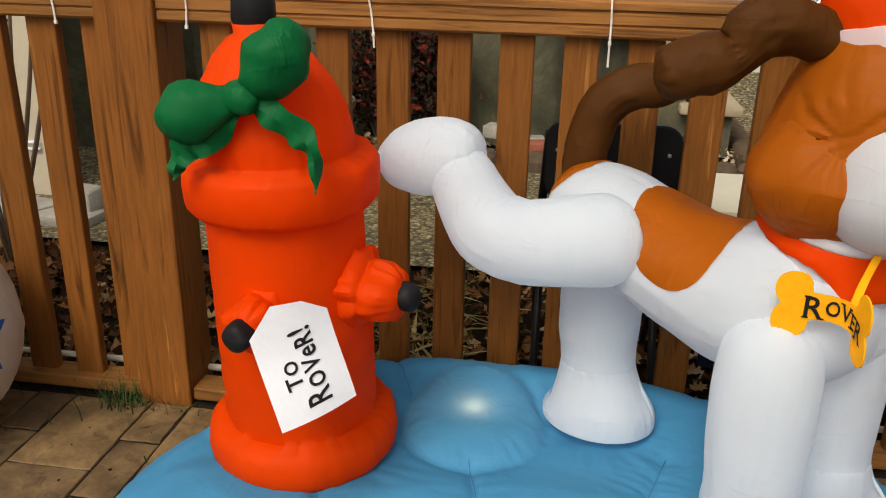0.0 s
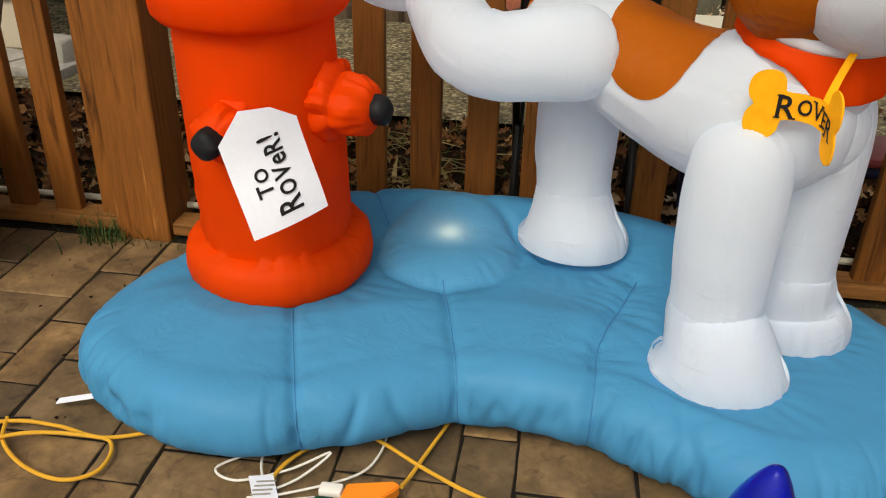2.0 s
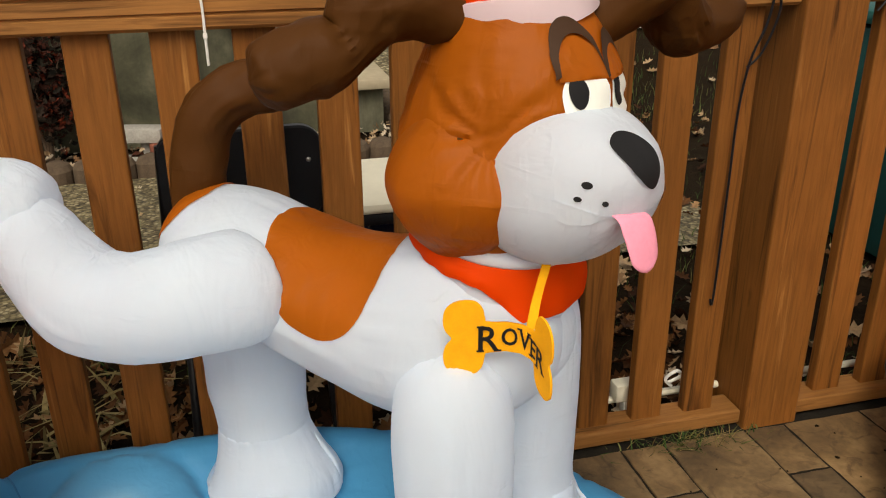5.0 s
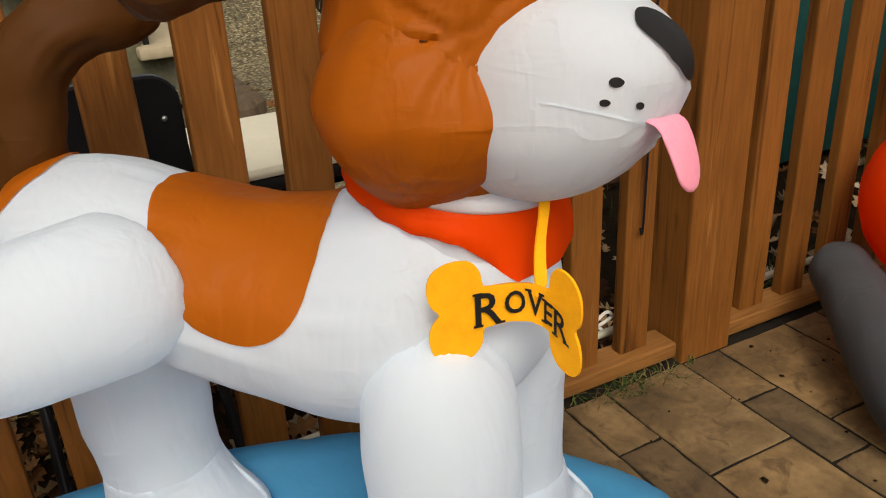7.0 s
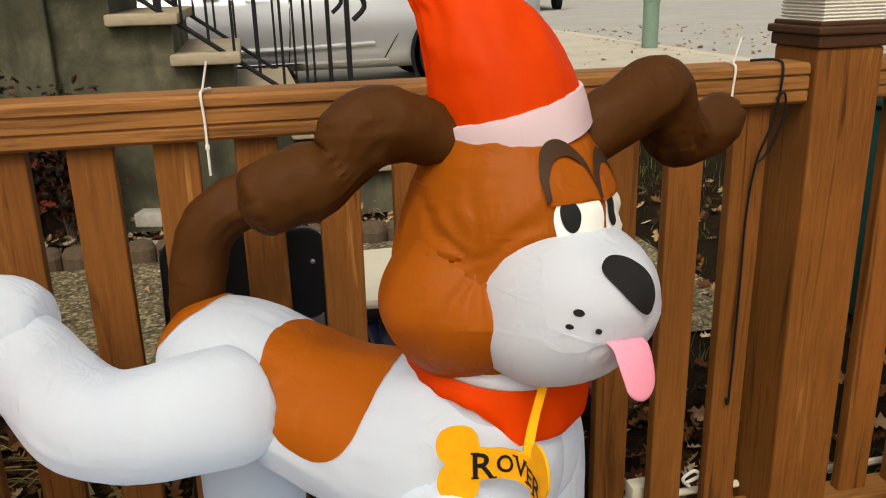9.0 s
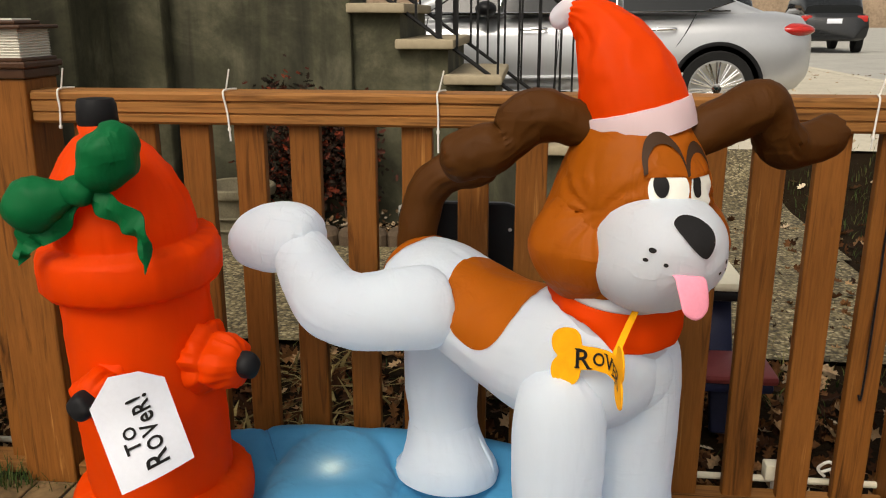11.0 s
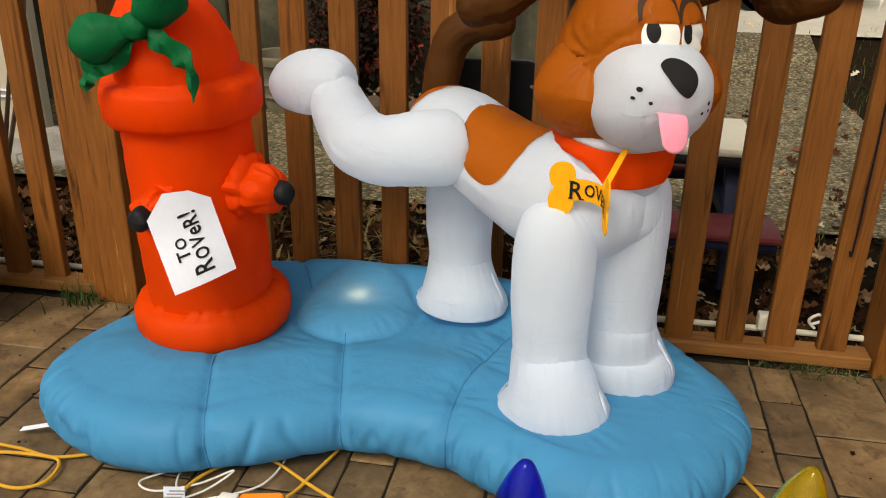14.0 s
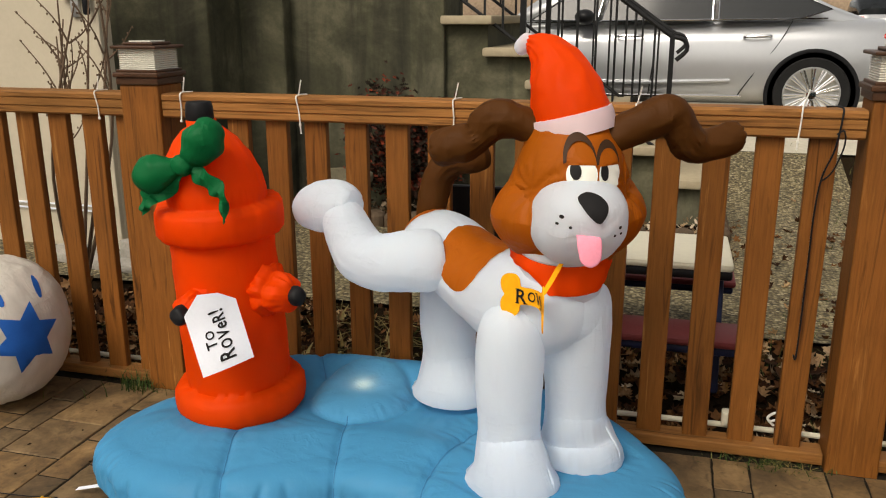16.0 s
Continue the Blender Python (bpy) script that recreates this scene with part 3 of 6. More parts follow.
def base_cushion():
    bm = bmesh.new()
    nxt, prv = np.roll(OUTLINE, -1, 0), np.roll(OUTLINE, 1, 0)
    t = nxt - prv
    t /= np.linalg.norm(t, axis=1)[:, None]
    inward = np.stack([-t[:, 1], t[:, 0]], 1)
    k, rows = len(OUTLINE), []
    for a in np.linspace(-80, 88, 29):
        row, c, s = [], math.cos(radians(a)), math.sin(radians(a))
        for i in range(k):
            d = 0.095 * (1 - c)
            x, y = OUTLINE[i] + inward[i] * d
            low = max(0.0, min(1.0, (40 - a) / 60))
            pk = noise.noise((x * 6, y * 6, a * 0.01)) * 0.002 + 0.002 * abs(noise.noise((i * 0.07, 0, a * 0.006))) * low - pleat(i, a)
            g = groove(x, y)
            x, y = OUTLINE[i] + inward[i] * (d + g * 1.0 * c - pk * c)
            row.append(bm.verts.new((x, y, max(0.004, (0.086 + 0.08 * s) * swell(y) + pk * max(s, 0) - g * max(s, 0)))))
        rows.append(row)
    for a, b in zip(rows, rows[1:]):
        for j in range(k):
            bm.faces.new((a[j], a[(j + 1) % k], b[(j + 1) % k], b[j]))
    bm.faces.new(rows[0][::-1])
    ring = rows[-1]
    verts, faces = fill2d([(v.co.x, v.co.y) for v in ring], 0.0095)
    edge = np.array([(v.co.x, v.co.y) for v in ring])
    made = []
    for i, p in enumerate(verts):
        if i < k:
            made.append(ring[i])
            continue
        d = float(np.min(np.hypot(edge[:, 0] - p[0], edge[:, 1] - p[1])))
        z = (0.166 + 0.008 * min(1, d / 0.12)) * (1 + (swell(p[1]) - 1) * max(0, 1 - d / 0.16)) - groove(p[0], p[1])
        side = max(0.0, min(1.0, (0.19 + (p[1] - 1.25) * 0.35 - p[0]) / 0.05)) * max(0.0, min(1.0, (1.42 - p[1]) / 0.15))
        z += 0.020 * side * min(1.0, d / 0.12) * math.exp(-(max(0.0, d - 0.12) / 0.12) ** 2)
        q = ((p[0] + 0.15) / 0.150) ** 2 + ((p[1] - 1.545) / 0.155) ** 2
        k2 = max(0, 1.06 - q)
        z += 0.027 * min(1, k2 * (2 - k2)) - 0.007 * math.exp(-((q - 1.06) / 0.22) ** 2)
        for fx, fy, rr in ((-0.487, 1.43, 0.21), (0.37, 1.22, 0.15), (0.51, 1.40, 0.15), (0.11, 1.6, 0.14)):
            e = math.hypot(p[0] - fx, p[1] - fy) / rr
            z -= 0.012 * math.exp(-e ** 4)
        z += noise.noise((p[0] * 7, p[1] * 7, 3)) * 0.0015
        th = math.atan2(p[1] - 1.545, p[0] + 0.15)
        z += 0.006 * math.exp(-((q - 0.85) / 0.3) ** 2) * noise.noise((math.cos(th) * 11, math.sin(th) * 11, q * 1.2))
        for fx, fy, rr in ((-0.487, 1.43, 0.235), (0.37, 1.22, 0.15), (0.51, 1.40, 0.14), (0.11, 1.6, 0.14)):
            e, th = math.hypot(p[0] - fx, p[1] - fy) / rr, math.atan2(p[1] - fy, p[0] - fx)
            z += 0.004 * math.exp(-((e - 1.0) / 0.3) ** 2) * noise.noise((math.cos(th) * 8 + fx * 30, math.sin(th) * 8, e * 1.5))
        made.append(bm.verts.new((p[0], p[1], z)))
    for f in faces:
        bm.faces.new([made[i] for i in f])
    skin_tree = tree_of(bm)
    base = inflated("base", bm, M_BLUE, label="bean-shaped sky blue nylon base with seams")
    for (ax, ay), (bx, by) in SEAMS[:6]:
        line = []
        for k in np.linspace(0, 1, 60):
            hit = skin_tree.ray_cast(Vector((ax + (bx - ax) * k, ay + (by - ay) * k, 0.5)), Vector((0, 0, -1)))[0]
            if hit and hit.z > 0.07:
                line.append(hit + Vector((0, 0, 0.0004)))
        if len(line) > 6 and by < 1.0:
            for z in np.linspace(line[-1].z - 0.008, 0.03, 14):
                hit = skin_tree.ray_cast(Vector((line[-1].x + (bx - ax) / math.dist((ax, ay), (bx, by)) * 0.001, 0.6, z)), Vector((0, 1, 0)))[0]
                if hit and hit.y < 1.3:
                    line.append(hit - Vector((0, 0.0004, 0)))
        if len(line) > 6:
            bm = bmesh.new()
            pipe(bm, line, 0.0017, 6, 60)
            part("seam", bm, M_SEAM_SHADE, base, "stitched seam, coloured darker for the shade in its crease")
    return base


base_cushion()
lamp_data = bpy.data.lights.new("inner_lamp", "POINT")
lamp_data.energy, lamp_data.color, lamp_data.shadow_soft_size = 0.7, (1.0, 0.22, 0.09), 0.012
inner_lamp = new("inner_lamp", lamp_data)
inner_lamp.location = (-0.152, 1.57, 0.18)


# hydrant
def hydrant():
    bm = bmesh.new()
    lo, hi = Vector((-0.487, 1.43, 0.155)), Vector((-0.508, 1.385, 1.06))
    prof = [(0.10, 0.0), (0.165, 0.004), (0.186, 0.03), (0.19, 0.055), (0.187, 0.085), (0.172, 0.104), (0.147, 0.108), (0.149, 0.125), (0.150, 0.25), (0.146, 0.40), (0.143, 0.52),
            (0.139, 0.546), (0.164, 0.549), (0.174, 0.562), (0.176, 0.595), (0.175, 0.622), (0.166, 0.638), (0.137, 0.641), (0.136, 0.648), (0.138, 0.67), (0.130, 0.715),
            (0.112, 0.765), (0.086, 0.808), (0.055, 0.838), (0.04, 0.846), (0.04, 0.862), (0.02, 0.866)]
    fine = []
    for (r0, h0), (r1, h1) in zip(prof, prof[1:]):
        n = max(1, int(math.hypot(r1 - r0, h1 - h0) / 0.018))
        fine += [(r0 + (r1 - r0) * i / n, h0 + (h1 - h0) * i / n) for i in range(n)]
    lathe(bm, lo, fine + [prof[-1]], 120, axis=hi - lo, pucker=0.003)
    for v in bm.verts:
        if v.co.z > 0.8:
            v.co.x -= 0.11 * (v.co.z - 0.8)
        d = (v.co - lo) * 1.0
        a, h = math.atan2(d.y, d.x), v.co.z - lo.z
        k = sum(math.exp(-((h - q) / 0.022) ** 2) for q in (0.1, 0.015, 0.55, 0.64)) * 0.0042
        k += 0.003 * math.exp(-((h - 0.74) / 0.08) ** 2)
        w = k * (noise.noise((a * 11, h * 9, 1)) + 0.7 * noise.noise((a * 23, h * 9, 7)))
        v.co += Vector((math.cos(a), math.sin(a), 0.4)) * w
    body = inflated("hydrant", bm, M_RED, label="orange-red puffed fire hydrant")
    for c, way, size in (((-0.335, 1.375, 0.548), (1, -0.20, -0.03), 0.070), ((-0.505, 1.265, 0.528), (-0.15, -1, -0.05), 0.055)):
        bm = bmesh.new()
        w = Vector(way).normalized()
        p = Vector(c)
        lathe(bm, p - w * 0.05, [tuple(q) for q in spline([(0.88 * size, 0.0), (size * 0.98, 0.012), (size * 1.04, 0.028), (size * 0.98, 0.043), (size * 0.80, 0.051), (size * 0.80, 0.056), (size * 0.86, 0.066), (size * 0.84, 0.085), (size * 0.66, 0.106), (size * 0.35, 0.118)], 34)], 72, axis=w, pucker=0.010)
        for v in bm.verts:
            r = v.co - p
            r -= w * r.dot(w)
            a = math.atan2(r.z, r.dot(w.cross(Vector((0, 0, 1)))))
            v.co += r * (0.16 * noise.noise((math.cos(a) * 4.5, math.sin(a) * 4.5, (v.co - p).dot(w) * 16 + size * 50)))
        noz = part("nozzle", bm, M_RED, body)
        bm = bmesh.new()
        ball(bm, p + w * 0.072, (0.025, 0.026, 0.026), (w.orthogonal(), w.cross(w.orthogonal()), w), m=18, pucker=0.003, power=0.75)
        part("nozzle_tip", bm, M_BLACK, noz, "black nozzle tip")
    bm = bmesh.new()
    lathe(bm, (-0.532, 1.388, 1.006), [(0.02, 0), (0.033, 0.003), (0.037, 0.015), (0.037, 0.048), (0.032, 0.058), (0.01, 0.06)], 28, pucker=0.004)
    part("top_cap", bm, M_BLACK, body, "black cap on the hydrant")
    # bow
    bm = bmesh.new()
    Loft([(-0.522, 1.262, 0.925, 0.015), (-0.50, 1.255, 0.942, 0.036), (-0.474, 1.26, 0.978, 0.056, 0.05), (-0.463, 1.266, 1.01, 0.048, 0.044), (-0.462, 1.272, 1.036, 0.022), (-0.462, 1.274, 1.041, 0.002)], 26, pucker=0.008).mesh(bm, 28)
    Loft([(-0.535, 1.262, 0.917, 0.015), (-0.56, 1.252, 0.910, 0.032), (-0.60, 1.245, 0.896, 0.052, 0.046), (-0.635, 1.24, 0.886, 0.047, 0.042), (-0.66, 1.24, 0.882, 0.022), (-0.666, 1.24, 0.881, 0.002)], 26, side=(0, 0, 1), pucker=0.008).mesh(bm, 28)
    ball(bm, (-0.527, 1.242, 0.922), (0.031, 0.026, 0.029), m=24, pucker=0.006, power=0.9)
    bow = part("bow", bm, M_GREEN, body, "green nylon bow", matrix=Matrix.Translation((0.02, 0, -0.005)))
    for rows in ([(-0.518, 1.25, 0.915, 0.012), (-0.475, 1.236, 0.898, 0.021), (-0.428, 1.228, 0.872, 0.022), (-0.404, 1.222, 0.838, 0.012), (-0.402, 1.216, 0.782, 0.003)],
                 [(-0.54, 1.252, 0.90, 0.012), (-0.575, 1.24, 0.862, 0.026), (-0.615, 1.228, 0.842, 0.026), (-0.632, 1.222, 0.812, 0.015), (-0.638, 1.22, 0.79, 0.003)]):
        bm = bmesh.new()
        sp = spline(rows, 24)
        for i in range(24):
            a = sp[i]
            tdir = Vector(sp[min(i + 1, 23)][:3] - sp[max(i - 1, 0)][:3]).normalized()
            cross = Vector((0, -1, 0)).cross(tdir).normalized()
            fold = Vector((0, -0.010 * math.sin(i * 0.9), 0))
            for s, dep in ((1, 0), (0, 0.006), (-1, 0)):
                bm.verts.new(Vector(a[:3]) + cross * (a[3] * s) + fold * s + Vector((0, -dep, 0)))
            for s, dep in ((-1, 0.003), (0, 0.0), (1, 0.003)):
                bm.verts.new(Vector(a[:3]) + cross * (a[3] * s) + fold * s + Vector((0, dep, 0)))
        bm.verts.ensure_lookup_table()
        for i in range(23):
            for j in range(6):
                bm.faces.new([bm.verts[q] for q in (i * 6 + j, i * 6 + (j + 1) % 6, i * 6 + 6 + (j + 1) % 6, i * 6 + 6 + j)])
        part("ribbon_end", bm, M_GREEN, bow, "hanging green ribbon end")
    # gift tag
    b0 = Vector((-0.431, 1.140, 0.38))
    ea, eb = Vector((0.107, 0.078, 0.039)), Vector((-0.053, 0.018, 0.156))
    nrm = ea.cross(eb).normalized()
    nrm = nrm if nrm.y < 0 else -nrm

    def on_tag(a, b, off=0.0):
        lift = 0.012 * math.sin(a * math.pi) + 0.004 * math.sin(b * 5 + 1)
        return b0 + ea * a + eb * b + nrm * (off + lift)

    bm = bmesh.new()
    shape = []
    corners = [(0, 0), (1, 0), (1, 0.97), (0.714, 1.164), (0.343, 1.248), (0, 1)]
    for p, q in zip(corners, corners[1:] + corners[:1]):
        shape += [(p[0] + (q[0] - p[0]) * i / 7, p[1] + (q[1] - p[1]) * i / 7) for i in range(7)]
    verts, faces = fill2d(shape, 0.09)
    for off, flip in ((0.0015, False), (-0.0015, True)):
        vs = [bm.verts.new(on_tag(v[0], v[1], off)) for v in verts]
        for f in faces:
            bm.faces.new([vs[i] for i in (f if not flip else f[::-1])])
        if not flip:
            first = vs
    k = len(shape)
    for i in range(k):
        bm.faces.new((first[i], first[(i + 1) % k], vs[(i + 1) % k], vs[i]))
    tag = part("gift_tag", bm, M_CLOTH, body, "white cloth gift tag lettered in black")
    for text, a_base, b_from, cap, wide in (("TO", 0.42, 0.36, 0.19, 0.29), ("ROVeR!", 0.70, 0.13, 0.22, 0.79)):
        run, pts, fcs = 0.0, [], []
        for k, ch in enumerate(text):
            big = (1.0, 0.82)[k] if text == "TO" else (1.36, 0.92, 1.0, 1.12, 1.05, 1.25)[k]
            cp, cf = lettering(ch, big, 0.03)
            left = min(p.x for p in cp)
            fcs += [[i + len(pts) for i in f] for f in cf]
            pts += [Vector((p.x - left + run, p.y, 0)) for p in cp]
            run = max(p.x for p in pts) + 0.14
        span = run - 0.14
        bm = bmesh.new()
        vs = [bm.verts.new(on_tag(a_base - p.y * cap, b_from + p.x / span * wide, 0.0035)) for p in pts]
        for f in fcs:
            bm.faces.new([vs[i] for i in f])
        part("lettering", bm, M_INK, tag, "hand-lettered black words", smooth=False)
    return body


hydrant()

# dog: axes of the head
FW, SD, UP = Vector((0.36, -0.933, 0)), Vector((0.933, 0.36, 0)), Vector((0, 0, 1))
HC = Vector((0.465, 1.38, 0))


def dog():
    bm = bmesh.new()
    W, T, B, K, EY, BR, PK = range(7)
    # body
    body = Loft([(0.012, 1.66, 0.66, 0.005), (0.018, 1.655, 0.66, 0.05, 0.05), (0.04, 1.635, 0.658, 0.098, 0.088), (0.10, 1.585, 0.648, 0.12, 0.102), (0.17, 1.53, 0.624, 0.122, 0.102),
                 (0.24, 1.475, 0.598, 0.125, 0.110), (0.31, 1.43, 0.582, 0.14, 0.124), (0.37, 1.387, 0.585, 0.145, 0.136), (0.42, 1.358, 0.582, 0.133, 0.129), (0.462, 1.325, 0.58, 0.116, 0.112), (0.488, 1.305, 0.578, 0.09, 0.087), (0.502, 1.294, 0.577, 0.064, 0.062), (0.511, 1.287, 0.577, 0.036), (0.515, 1.284, 0.577, 0.004)],
                80, side=(0.61, 0.79, 0), pucker=0.002, ruffle=((0.27, 0.03, 0.004, 8), (0.5, 0.05, 0.004, 9), (0.38, 0.1, 0.004, 6), (0.66, 0.08, 0.004, 9)))
    body.mesh(bm, 96, W)
    up_ang = math.pi / 2 if body.at(0.5, math.pi / 2).z > body.at(0.5, -math.pi / 2).z else -math.pi / 2
    toward = 1 if body.at(0.5, up_ang + 1.2).y < body.at(0.5, up_ang - 1.2).y else -1

    def saddle(k):
        u = 0.283 + 0.20 * k
        w = math.sin(math.pi * min(max((k * 0.94 + 0.02), 0), 1)) ** 0.62
        return u, up_ang - toward * 1.15 * w, up_ang + toward * 1.5 * w

    body.patch(bm, saddle, T, 0.0025, 26)

    def rump(k):
        w = math.sin(math.pi * (0.25 + k * 0.72)) ** 0.7
        return 0.065 + 0.125 * k, up_ang - toward * 1.1 * w, up_ang + toward * 1.25 * w

    body.patch(bm, rump, T, 0.0025, 20)
    # neck
    throat = Loft([(0.43, 1.385, 0.60, 0.10), (0.445, 1.38, 0.66, 0.118), (0.455, 1.38, 0.72, 0.112), (0.46, 1.38, 0.76, 0.09), (0.46, 1.38, 0.78, 0.02)], 14, pucker=0.002)
    throat.mesh(bm, 40, W)
    lathe(bm, (0.455, 1.378, 0.735), [(0.105, 0.0), (0.118, 0.002), (0.122, 0.008), (0.118, 0.016), (0.105, 0.018)], 48, W, axis=UP + FW * 0.20)
    # chest between the shoulders
    ball(bm, (0.450, 1.325, 0.570), (0.120, 0.055, 0.080), (SD, FW, UP), W, 40, 0.0015, 0.82)
    # standing legs
    toe = Vector((0.947, -0.32, 0))
    for x, y, zt, zb, fx, fy in ((0.352, 1.256, 0.605, 0.155, 0.372, 1.215), (0.502, 1.388, 0.655, 0.168, 0.516, 1.383), (0.099, 1.622, 0.60, 0.195, 0.112, 1.60)):
        Loft([(x + 0.004, y + 0.02, zt, 0.004), (x + 0.004, y + 0.016, zt - 0.006, 0.04), (x + 0.002, y + 0.01, zt - 0.035, 0.072), (x, y + 0.004, zt - 0.10, 0.084), (x, y, zt - 0.2, 0.084), (x + 0.002, y - 0.002, zb + 0.16, 0.079), (x + 0.004, y - 0.004, zb + 0.122, 0.078), (x + 0.004, y - 0.004, zb + 0.115, 0.07)],
             40, pucker=0.0015, ruffle=((0.95, 0.05, 0.004, 14), (0.15, 0.09, 0.007, 9), (0.6, 0.2, 0.0015, 6))).mesh(bm, 80, W)
        Loft([(x + 0.004, y - 0.004, zb + 0.128, 0.072), (x + 0.004, y - 0.004, zb + 0.122, 0.0785), (x + 0.005, y - 0.007, zb + 0.098, 0.083, 0.080), (fx - 0.004, fy + 0.007, zb + 0.055, 0.098, 0.090), (fx, fy, zb + 0.020, 0.117, 0.1), (fx, fy, zb + 0.004, 0.120, 0.101), (fx, fy, zb - 0.010, 0.108, 0.092), (fx, fy, zb - 0.014, 0.01)],
             36, side=toe, pucker=0.0012, ruffle=((0.08, 0.10, 0.004, 14), (0.30, 0.15, 0.003, 9), (0.62, 0.10, 0.005, 13))).mesh(bm, 96, W)
        pipe(bm, [Vector((fx, fy, zb + 0.015)) + toe * 0.118 + Vector((0, 0, 0.0)), Vector((fx, fy, zb + 0.05)) + toe * 0.109, Vector((x, y, zb + 0.10)) + toe * 0.088], 0.0035, 6, 8, W)
    # lifted leg
    Loft([(0.125, 1.475, 0.645, 0.005), (0.118, 1.472, 0.645, 0.062), (0.10, 1.465, 0.645, 0.083), (0.05, 1.458, 0.643, 0.086), (-0.01, 1.462, 0.633, 0.082), (-0.07, 1.484, 0.622, 0.079), (-0.125, 1.508, 0.635, 0.079),
          (-0.165, 1.53, 0.68, 0.071), (-0.19, 1.545, 0.725, 0.064), (-0.20, 1.555, 0.75, 0.05), (-0.205, 1.558, 0.755, 0.01)], 70, side=(0, 1, 0), pucker=0.002, ruffle=((0.1, 0.06, 0.006, 8), (0.55, 0.1, 0.005, 6), (0.95, 0.05, 0.006, 8))).mesh(bm, 64, W)
    Loft([(-0.155, 1.56, 0.755, 0.004), (-0.162, 1.562, 0.755, 0.045), (-0.19, 1.568, 0.755, 0.068), (-0.235, 1.578, 0.753, 0.077), (-0.285, 1.588, 0.744, 0.074), (-0.33, 1.592, 0.738, 0.057), (-0.356, 1.595, 0.736, 0.032), (-0.368, 1.596, 0.735, 0.012), (-0.370, 1.596, 0.735, 0.003)], 40, side=(0, 1, 0), pucker=0.002, ruffle=((0.15, 0.1, 0.006, 8), (0.85, 0.1, 0.007, 7))).mesh(bm, 60, W)
    # tail
    Loft([(0.035, 1.645, 0.70, 0.036), (0.04, 1.65, 0.74, 0.041), (0.05, 1.655, 0.80, 0.044), (0.075, 1.65, 0.86, 0.043), (0.12, 1.645, 0.893, 0.042), (0.17, 1.645, 0.90, 0.042), (0.205, 1.645, 0.905, 0.03), (0.215, 1.645, 0.907, 0.004)], 50, pucker=0.005, ruffle=((0.06, 0.08, 0.008, 7), (0.5, 0.1, 0.008, 6))).mesh(bm, 48, K)
    # head
    hd = bmesh.new()

    def level(z, a, b, ds=0.0, df=0.0):
        c = HC + SD * ds + FW * df
        return (c.x, c.y, z, a, b)

    Loft([level(0.694, 0.004, 0.004, 0, 0.05), level(0.697, 0.075, 0.062, 0, 0.05), level(0.715, 0.112, 0.10, 0, 0.035), level(0.76, 0.142, 0.125), level(0.815, 0.155, 0.135), level(0.86, 0.158, 0.146, 0, 0.006), level(0.905, 0.142, 0.149, 0.001, 0.008), level(0.95, 0.126, 0.146, 0.002, 0.008),
          level(0.99, 0.112, 0.124, 0.002, 0.006), level(1.02, 0.100, 0.102, 0.001, 0.004), level(1.05, 0.088, 0.086, 0.0, 0.002), level(1.08, 0.066, 0.064, -0.002, 0.0), level(1.10, 0.05, 0.05, -0.003), level(1.105, 0.005, 0.005, -0.003)], 110, side=SD, pucker=0.003).mesh(hd, 150, T)
    for s in (-1, 1):
        ball(hd, HC + SD * (0.095 * s) + FW * 0.012 + UP * 0.822, (0.097, 0.120, 0.110), ((SD * s + UP * -0.02), FW, UP), T, 60, 0.001, 1.25)
    for v in hd.verts:
        out = (v.co - HC - UP * 0.85).normalized()
        for s in (-1, 1):
            # the cloth is gathered where cheek, brow and muzzle meet
            d = v.co - (HC + SD * (0.132 * s) + FW * 0.112 + UP * 0.895)
            r = d.length
            if r < 0.2 and d.length > 1e-4:
                a = math.atan2(d.z, d.dot(SD * (0.6 * s) - FW * 0.8))
                pull = 0.0
                for line, deep, reach in ((0.46, 0.0085, 0.11), (1.35, 0.007, 0.075), (2.45, 0.007, 0.10), (-0.12, 0.006, 0.07), (-0.95, 0.0075, 0.09), (0.95, 0.004, 0.06), (-1.7, 0.005, 0.08)):
                    w = abs(a - line - 0.25 * noise.noise((r * 14, line * 5, s)))
                    pull += deep * math.exp(-(w / (0.06 + 0.004 / max(r, 0.01))) ** 2) * math.exp(-(r / reach) ** 2)
                    pull -= 0.45 * deep * math.exp(-((w - 0.22) / 0.12) ** 2) * math.exp(-(r / reach) ** 2)
                v.co -= out * (pull * min(1.0, r / 0.03) + 0.005 * math.exp(-(r / 0.05) ** 2))
        q = abs((v.co - HC).dot(SD))
        v.co += FW * (0.003 * noise.noise((v.co.z * 60, q * 9, 4)) * math.exp(-((v.co.z - 0.98) / 0.06) ** 2))
    tree = tree_of(hd)

    def face(outline, index, off=0.002, step=0.007):
        printed(bm, tree, HC + FW * 0.3, SD, UP, -FW, outline, index, step, off)

    for cu, ew, lid_z, peak, pu, pr in ((-0.009, 0.0355, 0.963, 0.070, -0.024, 0.0125), (0.058, 0.0285, 0.959, 0.056, 0.044, 0.0108)):
        face(ellipse(cu, 0.938, ew, 0.040, 32), EY, 0.0025)
        face(ellipse(pu, lid_z - 0.014, pr, 0.019, 22, 0.06), 7, 0.004, 0.006)
        lid = [(cu + (ew + 0.001) * math.cos(t), lid_z + 0.044 * math.sin(t)) for t in np.linspace(0, math.pi, 16)] + [(cu - ew - 0.002, lid_z - 0.001), (cu, lid_z), (cu + ew + 0.002, lid_z - 0.003)]
        face(lid, T, 0.0045)
